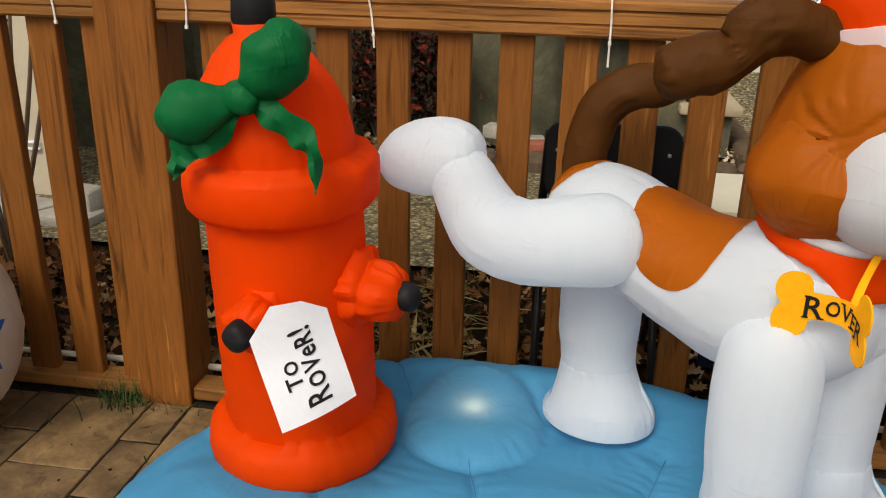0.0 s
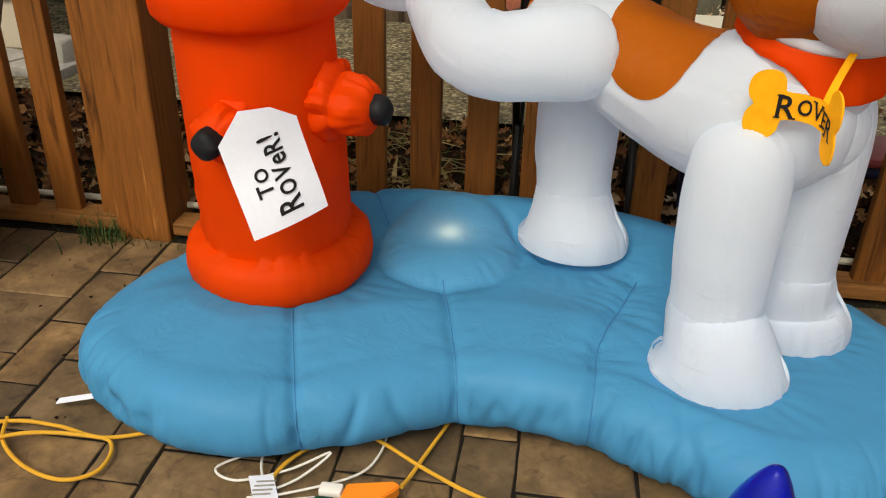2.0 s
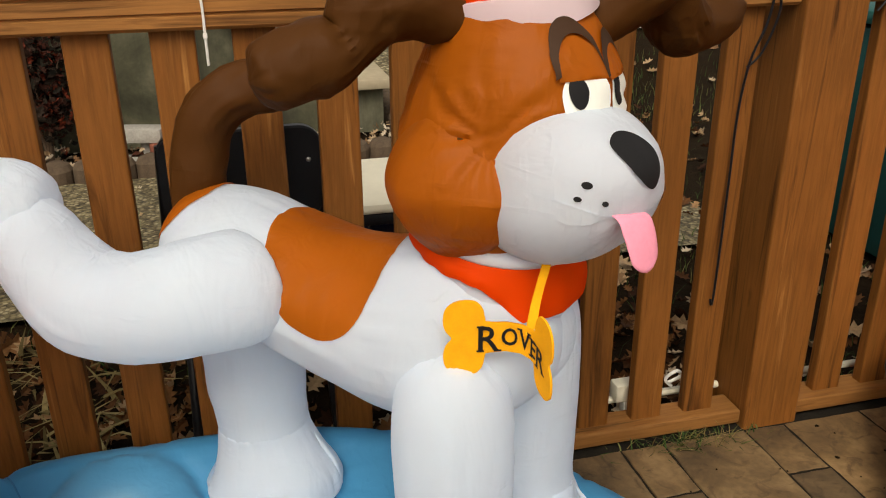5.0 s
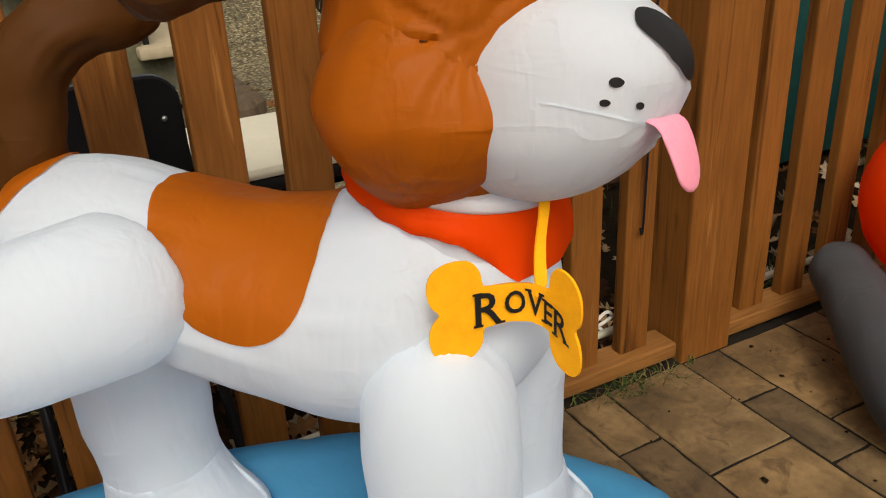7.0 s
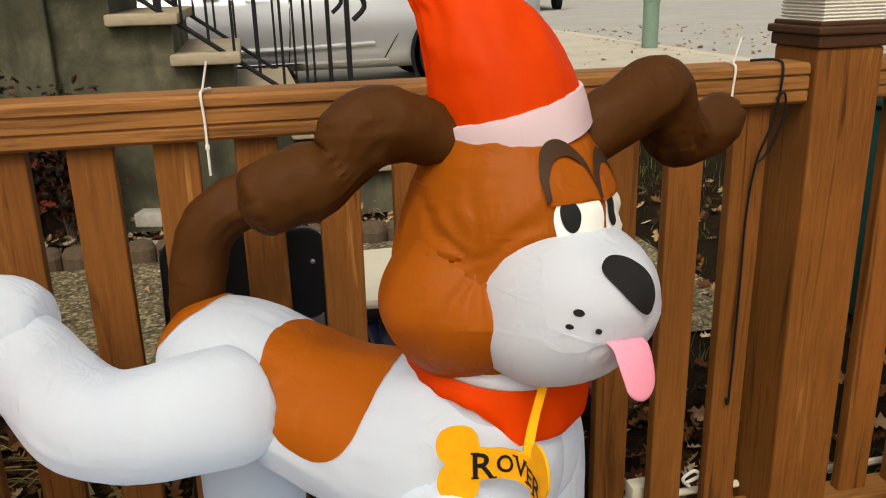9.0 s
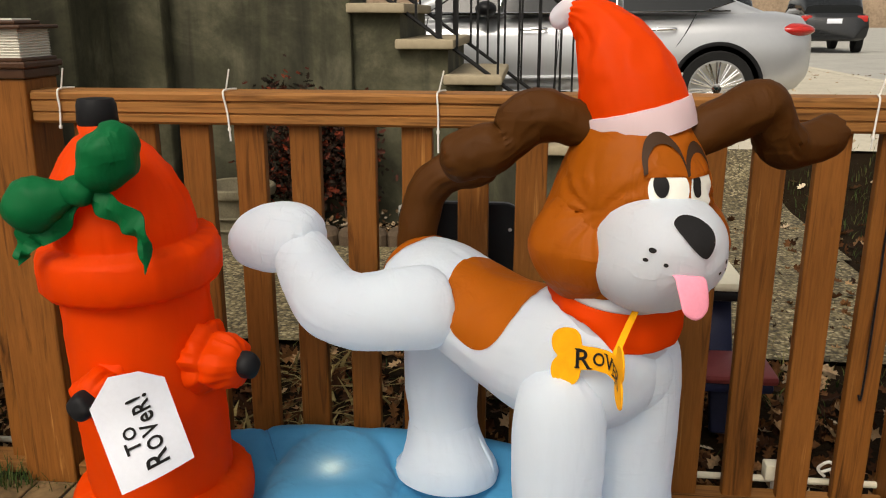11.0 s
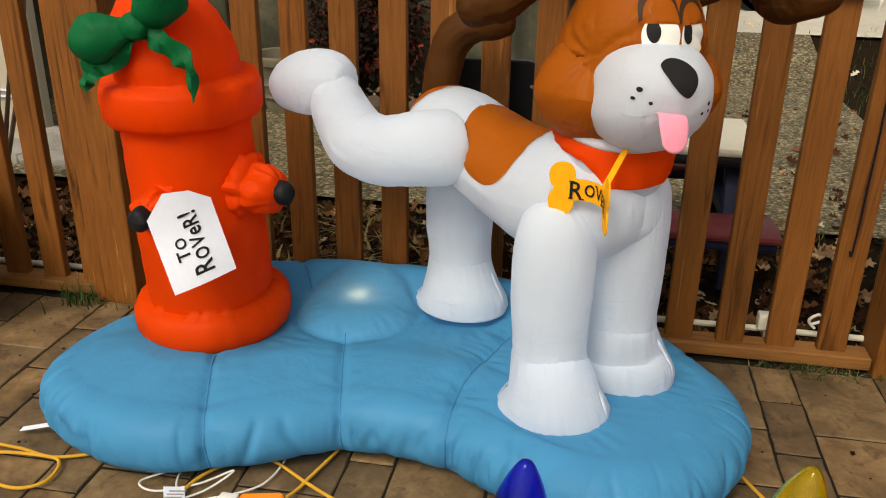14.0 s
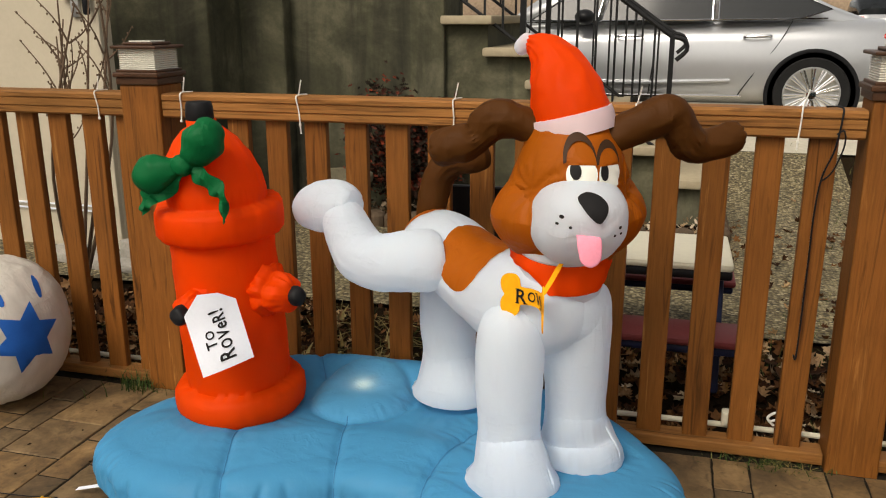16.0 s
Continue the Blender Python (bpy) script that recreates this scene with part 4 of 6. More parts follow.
        brow = [(cu - 0.003 + (ew + 0.003) * math.cos(t), lid_z + 0.002 + (peak - 0.004) * math.sin(t)) for t in np.linspace(0.02, math.pi, 24)] + [(cu - 0.001 + (ew - 0.002) * math.cos(t), lid_z + 0.002 + (peak - 0.022) * math.sin(t)) for t in np.linspace(math.pi * 0.98, 0.04, 22)]
        face(brow, BR, 0.0055)
    mz = bmesh.new()
    MC = HC + FW * 0.083 + UP * 0.826 - SD * 0.003
    ball(mz, MC, (0.113, 0.150, 0.110), (SD + UP * -0.10, FW, UP + SD * 0.10), W, 48, 0.0012, 0.80)
    for v in mz.verts:
        d = v.co - MC
        fw, up, sd = d.dot(FW), d.z, d.dot(SD)
        k = max(0.0, fw / 0.15)
        v.co -= SD * (sd * 1.9 * max(0.0, -up - 0.03))
        v.co += FW * (0.016 * math.exp(-((up - 0.050) / 0.045) ** 2) * k * math.exp(-((sd + 0.01) / 0.06) ** 2) - 0.45 * max(0.0, -0.012 - up) * k)
        a = math.atan2(up + 0.005, sd + 0.015)
        r = math.hypot(up + 0.005, sd + 0.015)
        v.co += FW * (0.007 * k * math.exp(-((r - 0.05) / 0.035) ** 2) * noise.noise((math.cos(a) * 4.5, math.sin(a) * 4.5, 2)))
        v.co -= FW * (0.006 * k * math.exp(-((up - 0.012 + 0.41 * (sd + 0.09)) / 0.006) ** 2)) * (1.0 if sd < 0.08 else 0.4)
    mtree = tree_of(mz)

    def snout(outline, index, off=0.002, step=0.007):
        printed(bm, mtree, HC + FW * 0.35, SD, UP, -FW, outline, index, step, off)

    nose = [tuple(q) for q in spline([(-0.034, 0.899), (-0.025, 0.909), (-0.006, 0.912), (0.015, 0.906), (0.030, 0.892), (0.031, 0.876), (0.022, 0.860), (0.010, 0.850), (-0.005, 0.858), (-0.022, 0.877)], 44, True)[:, :2]]
    snout(nose, 7, 0.004)
    for u, v, r in ((-0.0685, 0.862, 0.0044), (-0.077, 0.846, 0.0032), (-0.051, 0.840, 0.0032), (0.064, 0.834, 0.0042), (0.068, 0.819, 0.0032), (0.051, 0.817, 0.0032)):
        snout(ellipse(u, v, r, r, 14), 7, 0.0025, 0.004)
    seam = [(u, 0.853 - 0.031 * (u + 0.115) / 0.075) for u in np.linspace(-0.110, -0.036, 24)]
    snout(seam + [(u, v - 0.0022) for u, v in seam[::-1]], W, 0.0024, 0.01)
    # tongue
    root = HC + FW * 0.232 + UP * 0.818 - SD * 0.012
    Loft([(*(root - FW * 0.03 + UP * 0.004), 0.024, 0.003), (*(root + FW * 0.006), 0.028, 0.004), (*(root + FW * 0.018 - UP * 0.014), 0.028, 0.005), (*(root + FW * 0.026 - UP * 0.032), 0.0265, 0.005), (*(root + FW * 0.031 - UP * 0.046), 0.023, 0.0045), (*(root + FW * 0.034 - UP * 0.056), 0.013, 0.004), (*(root + FW * 0.035 - UP * 0.060), 0.002, 0.001)], 26, side=SD - UP * 0.12, pucker=0.002).mesh(bm, 24, PK)
    join(bm, hd)
    # ears
    Loft([(0.40, 1.36, 1.015, 0.03), (0.37, 1.357, 1.03, 0.038), (0.325, 1.354, 1.042, 0.046), (0.290, 1.350, 1.046, 0.049), (0.268, 1.348, 1.030, 0.047), (0.250, 1.347, 1.004, 0.040), (0.225, 1.344, 0.990, 0.046), (0.19, 1.338, 0.981, 0.047), (0.16, 1.334, 0.972, 0.044), (0.138, 1.33, 0.966, 0.033), (0.127, 1.328, 0.964, 0.004)], 64, side=(0, 1, 0), pucker=0.006, ruffle=((0.53, 0.06, 0.008, 7), (0.33, 0.1, 0.004, 6), (0.9, 0.08, 0.005, 6))).mesh(bm, 56, K)
    Loft([(0.55, 1.365, 1.0, 0.036), (0.60, 1.378, 1.027, 0.042), (0.65, 1.393, 1.050, 0.046), (0.684, 1.404, 1.062, 0.046), (0.702, 1.416, 1.050, 0.045), (0.722, 1.431, 1.020, 0.044), (0.742, 1.449, 0.992, 0.048), (0.768, 1.463, 0.984, 0.045), (0.805, 1.479, 0.990, 0.041), (0.838, 1.500, 1.0, 0.040), (0.854, 1.511, 1.004, 0.030), (0.861, 1.517, 1.006, 0.004)], 64, side=(0, 1, 0), pucker=0.005, ruffle=((0.52, 0.06, 0.007, 7), (0.9, 0.07, 0.006, 6))).mesh(bm, 64, K)
    hollow(bm)
    join(bm, mz)
    fig = inflated("dog_figure", bm, [M_WHITE, M_TAN, M_BROWN, M_BROWN, M_EYE, M_BROW, M_PINK, M_INK], label="white and brown puffed dog lifting its hind leg")
    # hat
    bm = bmesh.new()
    Loft([(0.480, 1.357, 1.028, 0.05), (0.478, 1.357, 1.034, 0.088), (0.471, 1.360, 1.066, 0.0915), (0.458, 1.370, 1.105, 0.087), (0.438, 1.387, 1.148, 0.074), (0.413, 1.402, 1.186, 0.055), (0.383, 1.413, 1.212, 0.035), (0.354, 1.42, 1.221, 0.018), (0.347, 1.421, 1.221, 0.003)], 60, side=SD, pucker=0.005, ruffle=((0.2, 0.1, 0.006, 7), (0.5, 0.2, 0.005, 5), (0.75, 0.15, 0.006, 5))).mesh(bm, 64)
    hat = inflated("santa_hat", bm, M_RED, label="orange-red pointed hat with white tip")
    hat.location -= FW * 0.018
    bm = bmesh.new()
    ax = (UP - SD * 0.23 - FW * 0.11).normalized()
    lathe(bm, (0.485, 1.356, 1.012), [(0.085, 0.0), (0.0985, 0.001), (0.0995, 0.02), (0.0985, 0.038), (0.0965, 0.051), (0.085, 0.052)], 56, axis=ax, pucker=0.002)
    part("hat_band", bm, M_BAND, hat, "pale band of the hat")
    bm = bmesh.new()
    Loft([(0.370, 1.417, 1.220, 0.012), (0.360, 1.42, 1.222, 0.022), (0.344, 1.424, 1.215, 0.021), (0.330, 1.428, 1.202, 0.017), (0.324, 1.43, 1.197, 0.003)], 18, pucker=0.004).mesh(bm, 20)
    part("hat_tip", bm, M_WHITE, hat, "white tip of the hat")
    # neckerchief
    bm = bmesh.new()
    n, rows = 120, [[], [], [], [], [], [], []]
    nc = Vector((0.452, 1.382, 0))
    under = bmesh.new()
    body.mesh(under, 60)
    throat.mesh(under, 40)
    utree = tree_of(under)
    under.free()
    for j in range(n):
        a = 2 * math.pi * j / n
        a = a - 2 * math.pi if a > math.pi else a
        d = FW * math.cos(a) + SD * math.sin(a)
        high = 0.748 - 0.030 * math.cos(a)
        drop = max(0.0, min(1.0, (0.95 - abs(a - 0.08)) / 0.45))
        low = high - 0.036 - 0.040 * drop
        for i, (k, rr) in enumerate(((0, 0.112), (0.04, 0.117), (0.3, 0.120), (0.6, 0.123), (0.97, 0.127), (1.0, 0.1255), (0.98, 0.110))):
            z = high + (low - high) * k + 0.002 * noise.noise((a * 5, k * 3, 0))
            hit = utree.ray_cast(nc + d * 0.4 + UP * z, -d)[0]
            reach = min(0.140, (hit - nc - UP * z).length + 0.004) if hit and abs(a) < 1.9 else 0.0
            rad = (max(rr, reach) if i < 6 else rr) + 0.004 * k * noise.noise((math.cos(a) * 6, math.sin(a) * 6, k * 1.5))
            rows[i].append(bm.verts.new(nc + d * rad + UP * z))
    for a, b in zip(rows, rows[1:]):
        for j in range(n):
            bm.faces.new((a[j], a[(j + 1) % n], b[(j + 1) % n], b[j]))
    inflated("neckerchief", bm, M_RED, label="orange-red cloth neckerchief")
    # bone tag
    path = spline([(0.330, 1.232, 0.648), (0.36, 1.221, 0.650), (0.39, 1.212, 0.652), (0.418, 1.205, 0.652), (0.436, 1.191, 0.646), (0.443, 1.168, 0.638), (0.447, 1.145, 0.630)], 80)

    def on_bone(x, y, off=0.0):
        i = min(max(x, 0), 1) * 78.99
        q, f = int(i), i - int(i)
        p = Vector(path[q] * (1 - f) + path[q + 1] * f)
        d = Vector(path[q + 1] - path[q])
        nn = Vector((d.y, -d.x, 0)).normalized()
        return p + Vector((0, 0, y)) + nn * off

    half = [(0.33, 0.021), (0.29, 0.027), (0.275, 0.040), (0.22, 0.051), (0.12, 0.052), (0.045, 0.042), (0.02, 0.026), (0.04, 0.011), (0.08, 0.0)]
    ring = [(x, y) for x, y in half[::-1]] + [(1 - x, y) for x, y in half[:-1]] + [(1 - 0.08, 0)] + [(1 - x, -y) for x, y in half[:-1][::-1]] + [(x, -y) for x, y in half[:-1]]
    ring = [tuple(p) for p in spline(ring, 110, True)]
    wide = [(x * 0.168, y) for x, y in ring]
    verts, faces = fill2d(wide, 0.007)
    bm = bmesh.new()
    for off, flip in ((0.0015, False), (-0.0015, True)):
        vs = [bm.verts.new(on_bone(v[0] / 0.168, v[1], off)) for v in verts]
        for f in faces:
            bm.faces.new([vs[i] for i in (f if not flip else f[::-1])])
        if not flip:
            first = vs
    for i in range(110):
        bm.faces.new((first[i], first[(i + 1) % 110], vs[(i + 1) % 110], vs[i]))
    bone = inflated("name_tag", bm, M_FELT, label="yellow felt bone-shaped name tag")
    bm = bmesh.new()
    x0 = 0.245
    feet = {"R": ((0.10, 0), (0.92, 0), (0.10, 1)), "O": (), "V": ((0.06, 1), (0.94, 1)), "E": ((0.08, 0), (0.08, 1))}
    for ch, cap, low in (("R", 0.034, -0.017), ("O", 0.023, -0.010), ("V", 0.025, -0.010), ("E", 0.023, -0.012), ("R", 0.027, -0.017)):
        pts, fcs = lettering(ch, cap, 0.0006)
        left, right = min(p.x for p in pts), max(p.x for p in pts)
        slim = 0.86
        wide_by = (right - left) * slim
        vs = [bm.verts.new(on_bone(x0 + (p.x - left) * slim / 0.168, p.y + low, 0.004)) for p in pts]
        for f in fcs:
            bm.faces.new([vs[i] for i in f])
        for fx, fy in feet[ch]:
            mid, y = x0 + fx * wide_by / 0.168, low + fy * cap
            q = [(mid + sx * 0.0042 / 0.168, y + sy * 0.0013) for sx, sy in ((-1, -1), (1, -1), (1, 1), (-1, 1))]
            bm.faces.new([bm.verts.new(on_bone(u, w, 0.0045)) for u, w in q])
        x0 += (wide_by + 0.0022) / 0.168
    part("lettering", bm, M_INK, bone, "black printed letters", smooth=False)
    bm = bmesh.new()
    sp = spline([(0.478, 1.252, 0.735), (0.468, 1.238, 0.722), (0.452, 1.222, 0.69), (0.436, 1.196, 0.662)], 14)
    sd, t = Vector((0.85, 0.3, 0.35)).normalized() * 0.009, Vector((0, -0.0015, 0))
    rows = [[bm.verts.new(Vector(a) + o) for o in (-sd + t, sd + t, sd - t, -sd - t)] for a in sp]
    for a, b in zip(rows, rows[1:]):
        for j in range(4):
            bm.faces.new((a[j], a[(j + 1) % 4], b[(j + 1) % 4], b[j]))
    bm.faces.new(rows[0][::-1])
    bm.faces.new(rows[-1])
    part("strap", bm, M_FELT, bone, "yellow felt strap")


dog()


# ---------- beyond the fence ----------
M_TANDOOR = plain("cream_door_paint", (0.50, 0.44, 0.33), 0.6, scale=4, vary=0.06, bumpy=0.15)
M_IRON = plain("black_iron", (0.012, 0.012, 0.012), 0.45, vary=0.2)
M_ZINC = plain("galvanised_steel", (0.55, 0.55, 0.54), 0.35, metal=0.9, vary=0.1)
M_STONE = plain("grey_stone", (0.33, 0.31, 0.27), 0.9, scale=8, vary=0.3, bumpy=0.6, dist=0.006)
M_REDBRICK = plain("red_brick", (0.30, 0.10, 0.06), 0.9, scale=14, vary=0.3, bumpy=0.5)
M_EDGE = plain("mossy_edging", (0.10, 0.07, 0.045), 0.9, scale=16, vary=0.35, bumpy=0.6)
M_POT = plain("weathered_pot", (0.15, 0.13, 0.085), 0.9, scale=14, vary=0.3, bumpy=0.5)
M_BARK = plain("grey_brown_bark", (0.13, 0.085, 0.055), 0.9, scale=30, vary=0.3, bumpy=0.5)
M_CREAM = plain("cream_plastic", (0.62, 0.58, 0.45), 0.5, scale=5, vary=0.06, bumpy=0.1)
M_MAROON = plain("maroon_plastic", (0.17, 0.035, 0.035), 0.5, scale=8, vary=0.15, bumpy=0.1)
M_NAVY = plain("navy_plastic", (0.012, 0.016, 0.045), 0.5, vary=0.15, bumpy=0.1)
M_BLKPL = plain("black_plastic", (0.010, 0.010, 0.011), 0.35, vary=0.15, bumpy=0.1)

bm = bmesh.new()
box(bm, (-2.2, 4.95, 1.4), (2.9, 0.5, 3.0), 0.01)
tagged(part("wall_house", bm, M_WALL, smooth=False), "stained grey-green concrete house foundation wall", "wall", "", "structure")
for name, c, size, label in (("wall_pilaster", (-1.98, 4.65, 1.4), (0.34, 0.14, 3.0), "stained concrete pilaster on the house wall"), ("wall_return", (-2.9, 4.42, 1.4), (1.55, 0.5, 3.0), "stained concrete return of the house wall")):
    bm = bmesh.new()
    box(bm, c, size, 0.02)
    tagged(part(name, bm, M_WALL, smooth=False), label, "wall", "", "structure")

# steps going down along the wall towards the street
stair = thing("steps", (0, 4.7, 0), "tan concrete entrance steps with stained side wall", "steps", "", "structure")
SX, SZ, RUN, RISE = -0.75, 1.285, 0.275, 0.197
for i in range(8):
    top = SZ - RISE * i
    x0 = SX + RUN * i
    if top < 0.15:
        break
    bm = bmesh.new()
    box(bm, (x0 + RUN / 2, 0.62, (top - 0.055) / 2), (RUN, 1.14, top - 0.055), 0.0)
    part("riser", bm, M_WALL, stair, smooth=False)
    bm = bmesh.new()
    box(bm, (x0 + RUN / 2 + 0.01, 0.6, top - 0.028), (RUN + 0.06, 1.26, 0.055), 0.012)
    part("tread", bm, M_STEP, stair)
railing = thing("stair_railing", (0, 4.78, 0), "black wrought iron stair railing with upright bars", "railing")
bm = bmesh.new()
slope = -RISE / RUN
bot0 = Vector((SX - 0.05, 0, SZ + 0.20))
top0 = bot0 + Vector((0, 0, 0.72))
for p, r in ((top0, 0.016), (bot0, 0.012)):
    pipe(bm, [p, p + Vector((1.46, 0, 1.46 * slope))], r, 8)
pipe(bm, [top0 + Vector((1.46, 0, 1.46 * slope)), top0 + Vector((1.53, 0, 1.46 * slope - 0.02)), top0 + Vector((1.55, 0, 1.46 * slope - 0.08)), top0 + Vector((1.49, 0, 1.46 * slope - 0.14))], 0.014, 8, 10)
part("rail", bm, M_IRON, railing)
for i in range(12):
    x = 0.06 + i * 0.118
    bm = bmesh.new()
    box(bm, (top0.x + x, 0, bot0.z + x * slope + 0.36), (0.014, 0.014, 0.72), 0)
    part("bar", bm, M_IRON, railing, smooth=False)
for x in (0.55, 1.46):
    bm = bmesh.new()
    box(bm, (top0.x + x, 0, bot0.z + x * slope + 0.25), (0.026, 0.026, 0.98), 0)
    part("post", bm, M_IRON, railing, smooth=False)
far_rail = copy_thing(railing, Matrix.Translation((0, 5.86, 0)))

# cream door with a bolt
door = thing("door_1", (-3.0, 3.35, 0), "cream painted shed door with a steel bolt", "door", "", "structure")
bm = bmesh.new()
box(bm, (0, 0, 1.1), (1.45, 0.05, 2.2), 0.006)
part("panel", bm, M_TANDOOR, door, smooth=False)
bm = bmesh.new()
box(bm, (0.70, 0.04, 1.1), (0.06, 0.06, 2.2), 0.006)
part("jamb", bm, M_TANDOOR, door, smooth=False)
bm = bmesh.new()
box(bm, (0, -0.035, 0.22), (1.40, 0.014, 0.008), 0)
box(bm, (0, -0.035, 0.25), (1.40, 0.014, 0.008), 0)
part("trim_strip", bm, M_CLOTH, door, smooth=False)
bm = bmesh.new()
box(bm, (0.60, -0.035, 1.36), (0.05, 0.02, 0.16), 0.004)
box(bm, (0.60, -0.05, 1.385), (0.15, 0.02, 0.03), 0.004)
bolt = part("bolt", bm, M_ZINC, door, "galvanised bolt")
bm = bmesh.new()
box(bm, (0.685, -0.06, 1.36), (0.035, 0.03, 0.14), 0.012)
part("grip", bm, M_BLKPL, bolt, "black rubber grip")

# garden edging
edging = thing("garden_edging", (0, 4.26, 0), "low scalloped concrete garden edging", "edging", "", "structure")
bm = bmesh.new()
lathe(bm, (0, 0, 0), [(0.07, -0.02), (0.07, 0.06), (0.055, 0.085), (0.02, 0.1)], 14)
seg = bpy.data.meshes.new("edging_block")
bm.to_mesh(seg)
bm.free()
seg.materials.append(M_EDGE)
for i in range(22):
    share("edging_block", seg, edging, Matrix.Translation((-1.9 + i * 0.135, random.uniform(-0.01, 0.01), 0)) @ Matrix.Rotation(random.uniform(-0.1, 0.1), 4, "X"))
for i in range(9):
    share("edging_block", seg, edging, Matrix.Translation((1.0, 0.1 + i * 0.15, 0)))

# planter, block, rubble
e = thing("flower_pot", (-1.313, 4.25, -0.02), "weathered grey-green concrete flower pot", "flower pot")
bm = bmesh.new()
lathe(bm, (0, 0, 0), [(0.11, 0), (0.13, 0.01), (0.135, 0.03), (0.15, 0.12), (0.172, 0.25), (0.178, 0.285), (0.204, 0.295), (0.212, 0.315), (0.208, 0.338), (0.198, 0.346), (0.184, 0.34), (0.178, 0.31), (0.16, 0.26), (0.02, 0.26)], 48)
for z in (0.10, 0.17):
    lathe(bm, (0, 0, z), [(0.13, 0.0), (0.143 + z * 0.17, 0.004), (0.148 + z * 0.17, 0.012), (0.143 + z * 0.17, 0.02), (0.13, 0.024)], 40)
part("pot", bm, M_POT, e)
bm = bmesh.new()
lathe(bm, (0, 0, 0.265), [(0.155, 0), (0.14, 0.01), (0.02, 0.014)], 24)
part("soil", bm, M_SOIL, e)
e = thing("brick_pile", (-0.32, 4.35, 0), "stack of old red bricks in the garden bed", "bricks")
for i in range(5):
    bm = bmesh.new()
    box(bm, (0, 0, 0), (0.22, 0.11, 0.065), 0.006)
    part("brick", bm, M_REDBRICK if i % 2 else M_STONE, e, matrix=Matrix.Translation((0.05 * (i % 2) + 0.1 * (i // 2 % 2), 0.05 * (i % 3), 0.03 + 0.066 * (i // 2))) @ Matrix.Rotation(random.uniform(-0.3, 0.3), 4, "Z"))
for x, y, s, lab in ((-2.05, 3.02, (0.34, 0.16, 0.06), "pale broken concrete slab"), (-1.86, 3.16, (0.24, 0.13, 0.10), "grey rough stone block"), (-2.0, 3.1, (0.2, 0.1, 0.15), "pale broken piece of old concrete"), (-2.35, 3.1, (0.5, 0.2, 0.07), "grey weathered concrete block")):
    bm = bmesh.new()
    box(bm, (0, 0, s[2] / 2), s, 0.015)
    for v in bm.verts:
        v.co += Vector((noise.noise(v.co * 9 + Vector((x, 0, 0))), noise.noise(v.co * 9 + Vector((0, x, 3))), 0)) * 0.02
    tagged(part("stone_block", bm, M_STONE, matrix=Matrix.Translation((x, y, -0.015)) @ Matrix.Rotation(random.uniform(-0.5, 0.5), 4, "Z")), lab, "stone")

# children's picnic table
e = thing("picnic_table", (0.66, 2.52, 0), "small plastic picnic table with cream top and maroon benches", "table")
bm = bmesh.new()
box(bm, (0, 0, 0.435), (0.56, 0.42, 0.03), 0.012)
top = part("tabletop", bm, M_CREAM, e, "cream plastic tabletop")
bm = bmesh.new()
box(bm, (0, 0, 0.405), (0.555, 0.41, 0.034), 0.01)
part("apron", bm, M_BLKPL, e, "dark rim under the top")
for y in (-0.34, 0.34):
    bm = bmesh.new()
    box(bm, (0.02, y, 0.238), (0.62, 0.20, 0.028), 0.012)
    part("bench", bm, M_MAROON, e, "maroon plastic bench")
    bm = bmesh.new()
    box(bm, (0.02, y, 0.21), (0.60, 0.18, 0.03), 0.01)
    part("bench_rim", bm, M_NAVY, e)
for x in (-0.2, 0.22):
    bm = bmesh.new()
    box(bm, (x, -0.2, 0.2), (0.07, 0.035, 0.44), 0.01, m=Matrix.Rotation(-0.45, 4, "X"))
    box(bm, (x, 0.2, 0.2), (0.07, 0.035, 0.44), 0.01, m=Matrix.Rotation(0.45, 4, "X"))
    part("leg_frame", bm, M_NAVY, e, "navy plastic leg frame")
    bm = bmesh.new()
    box(bm, (x, 0, 0.2), (0.06, 0.8, 0.04), 0.008)
    part("crossbar", bm, M_NAVY, e)

# folding chair with a black back
e = thing("folding_chair", (0.112, 1.955, 0), "black plastic folding chair standing behind the fence", "chair")


def rounded_panel(w, h, d, r, bev=0.004):
    """An upright panel with round corners, centred, standing across the y axis."""
    bm = bmesh.new()
    ring = []
    for sx, sz, a0 in ((1, 1, 0), (-1, 1, 90), (-1, -1, 180), (1, -1, 270)):
        for k in range(7):
            a = radians(a0 + 15 * k)
            ring.append((sx * (w / 2 - r), sz * (h / 2 - r), math.cos(a), math.sin(a)))
    rows = [[bm.verts.new((x + c * (r - q), y, z + n * (r - q))) for x, z, c, n in ring] for y, q in ((-d / 2, bev), (-d / 2 + bev, 0), (d / 2 - bev, 0), (d / 2, bev))]
    k = len(ring)
    for a, b in zip(rows, rows[1:]):
        for j in range(k):
            bm.faces.new((a[j], a[(j + 1) % k], b[(j + 1) % k], b[j]))
    bm.faces.new(rows[0])
    bm.faces.new(rows[-1][::-1])
    return bm


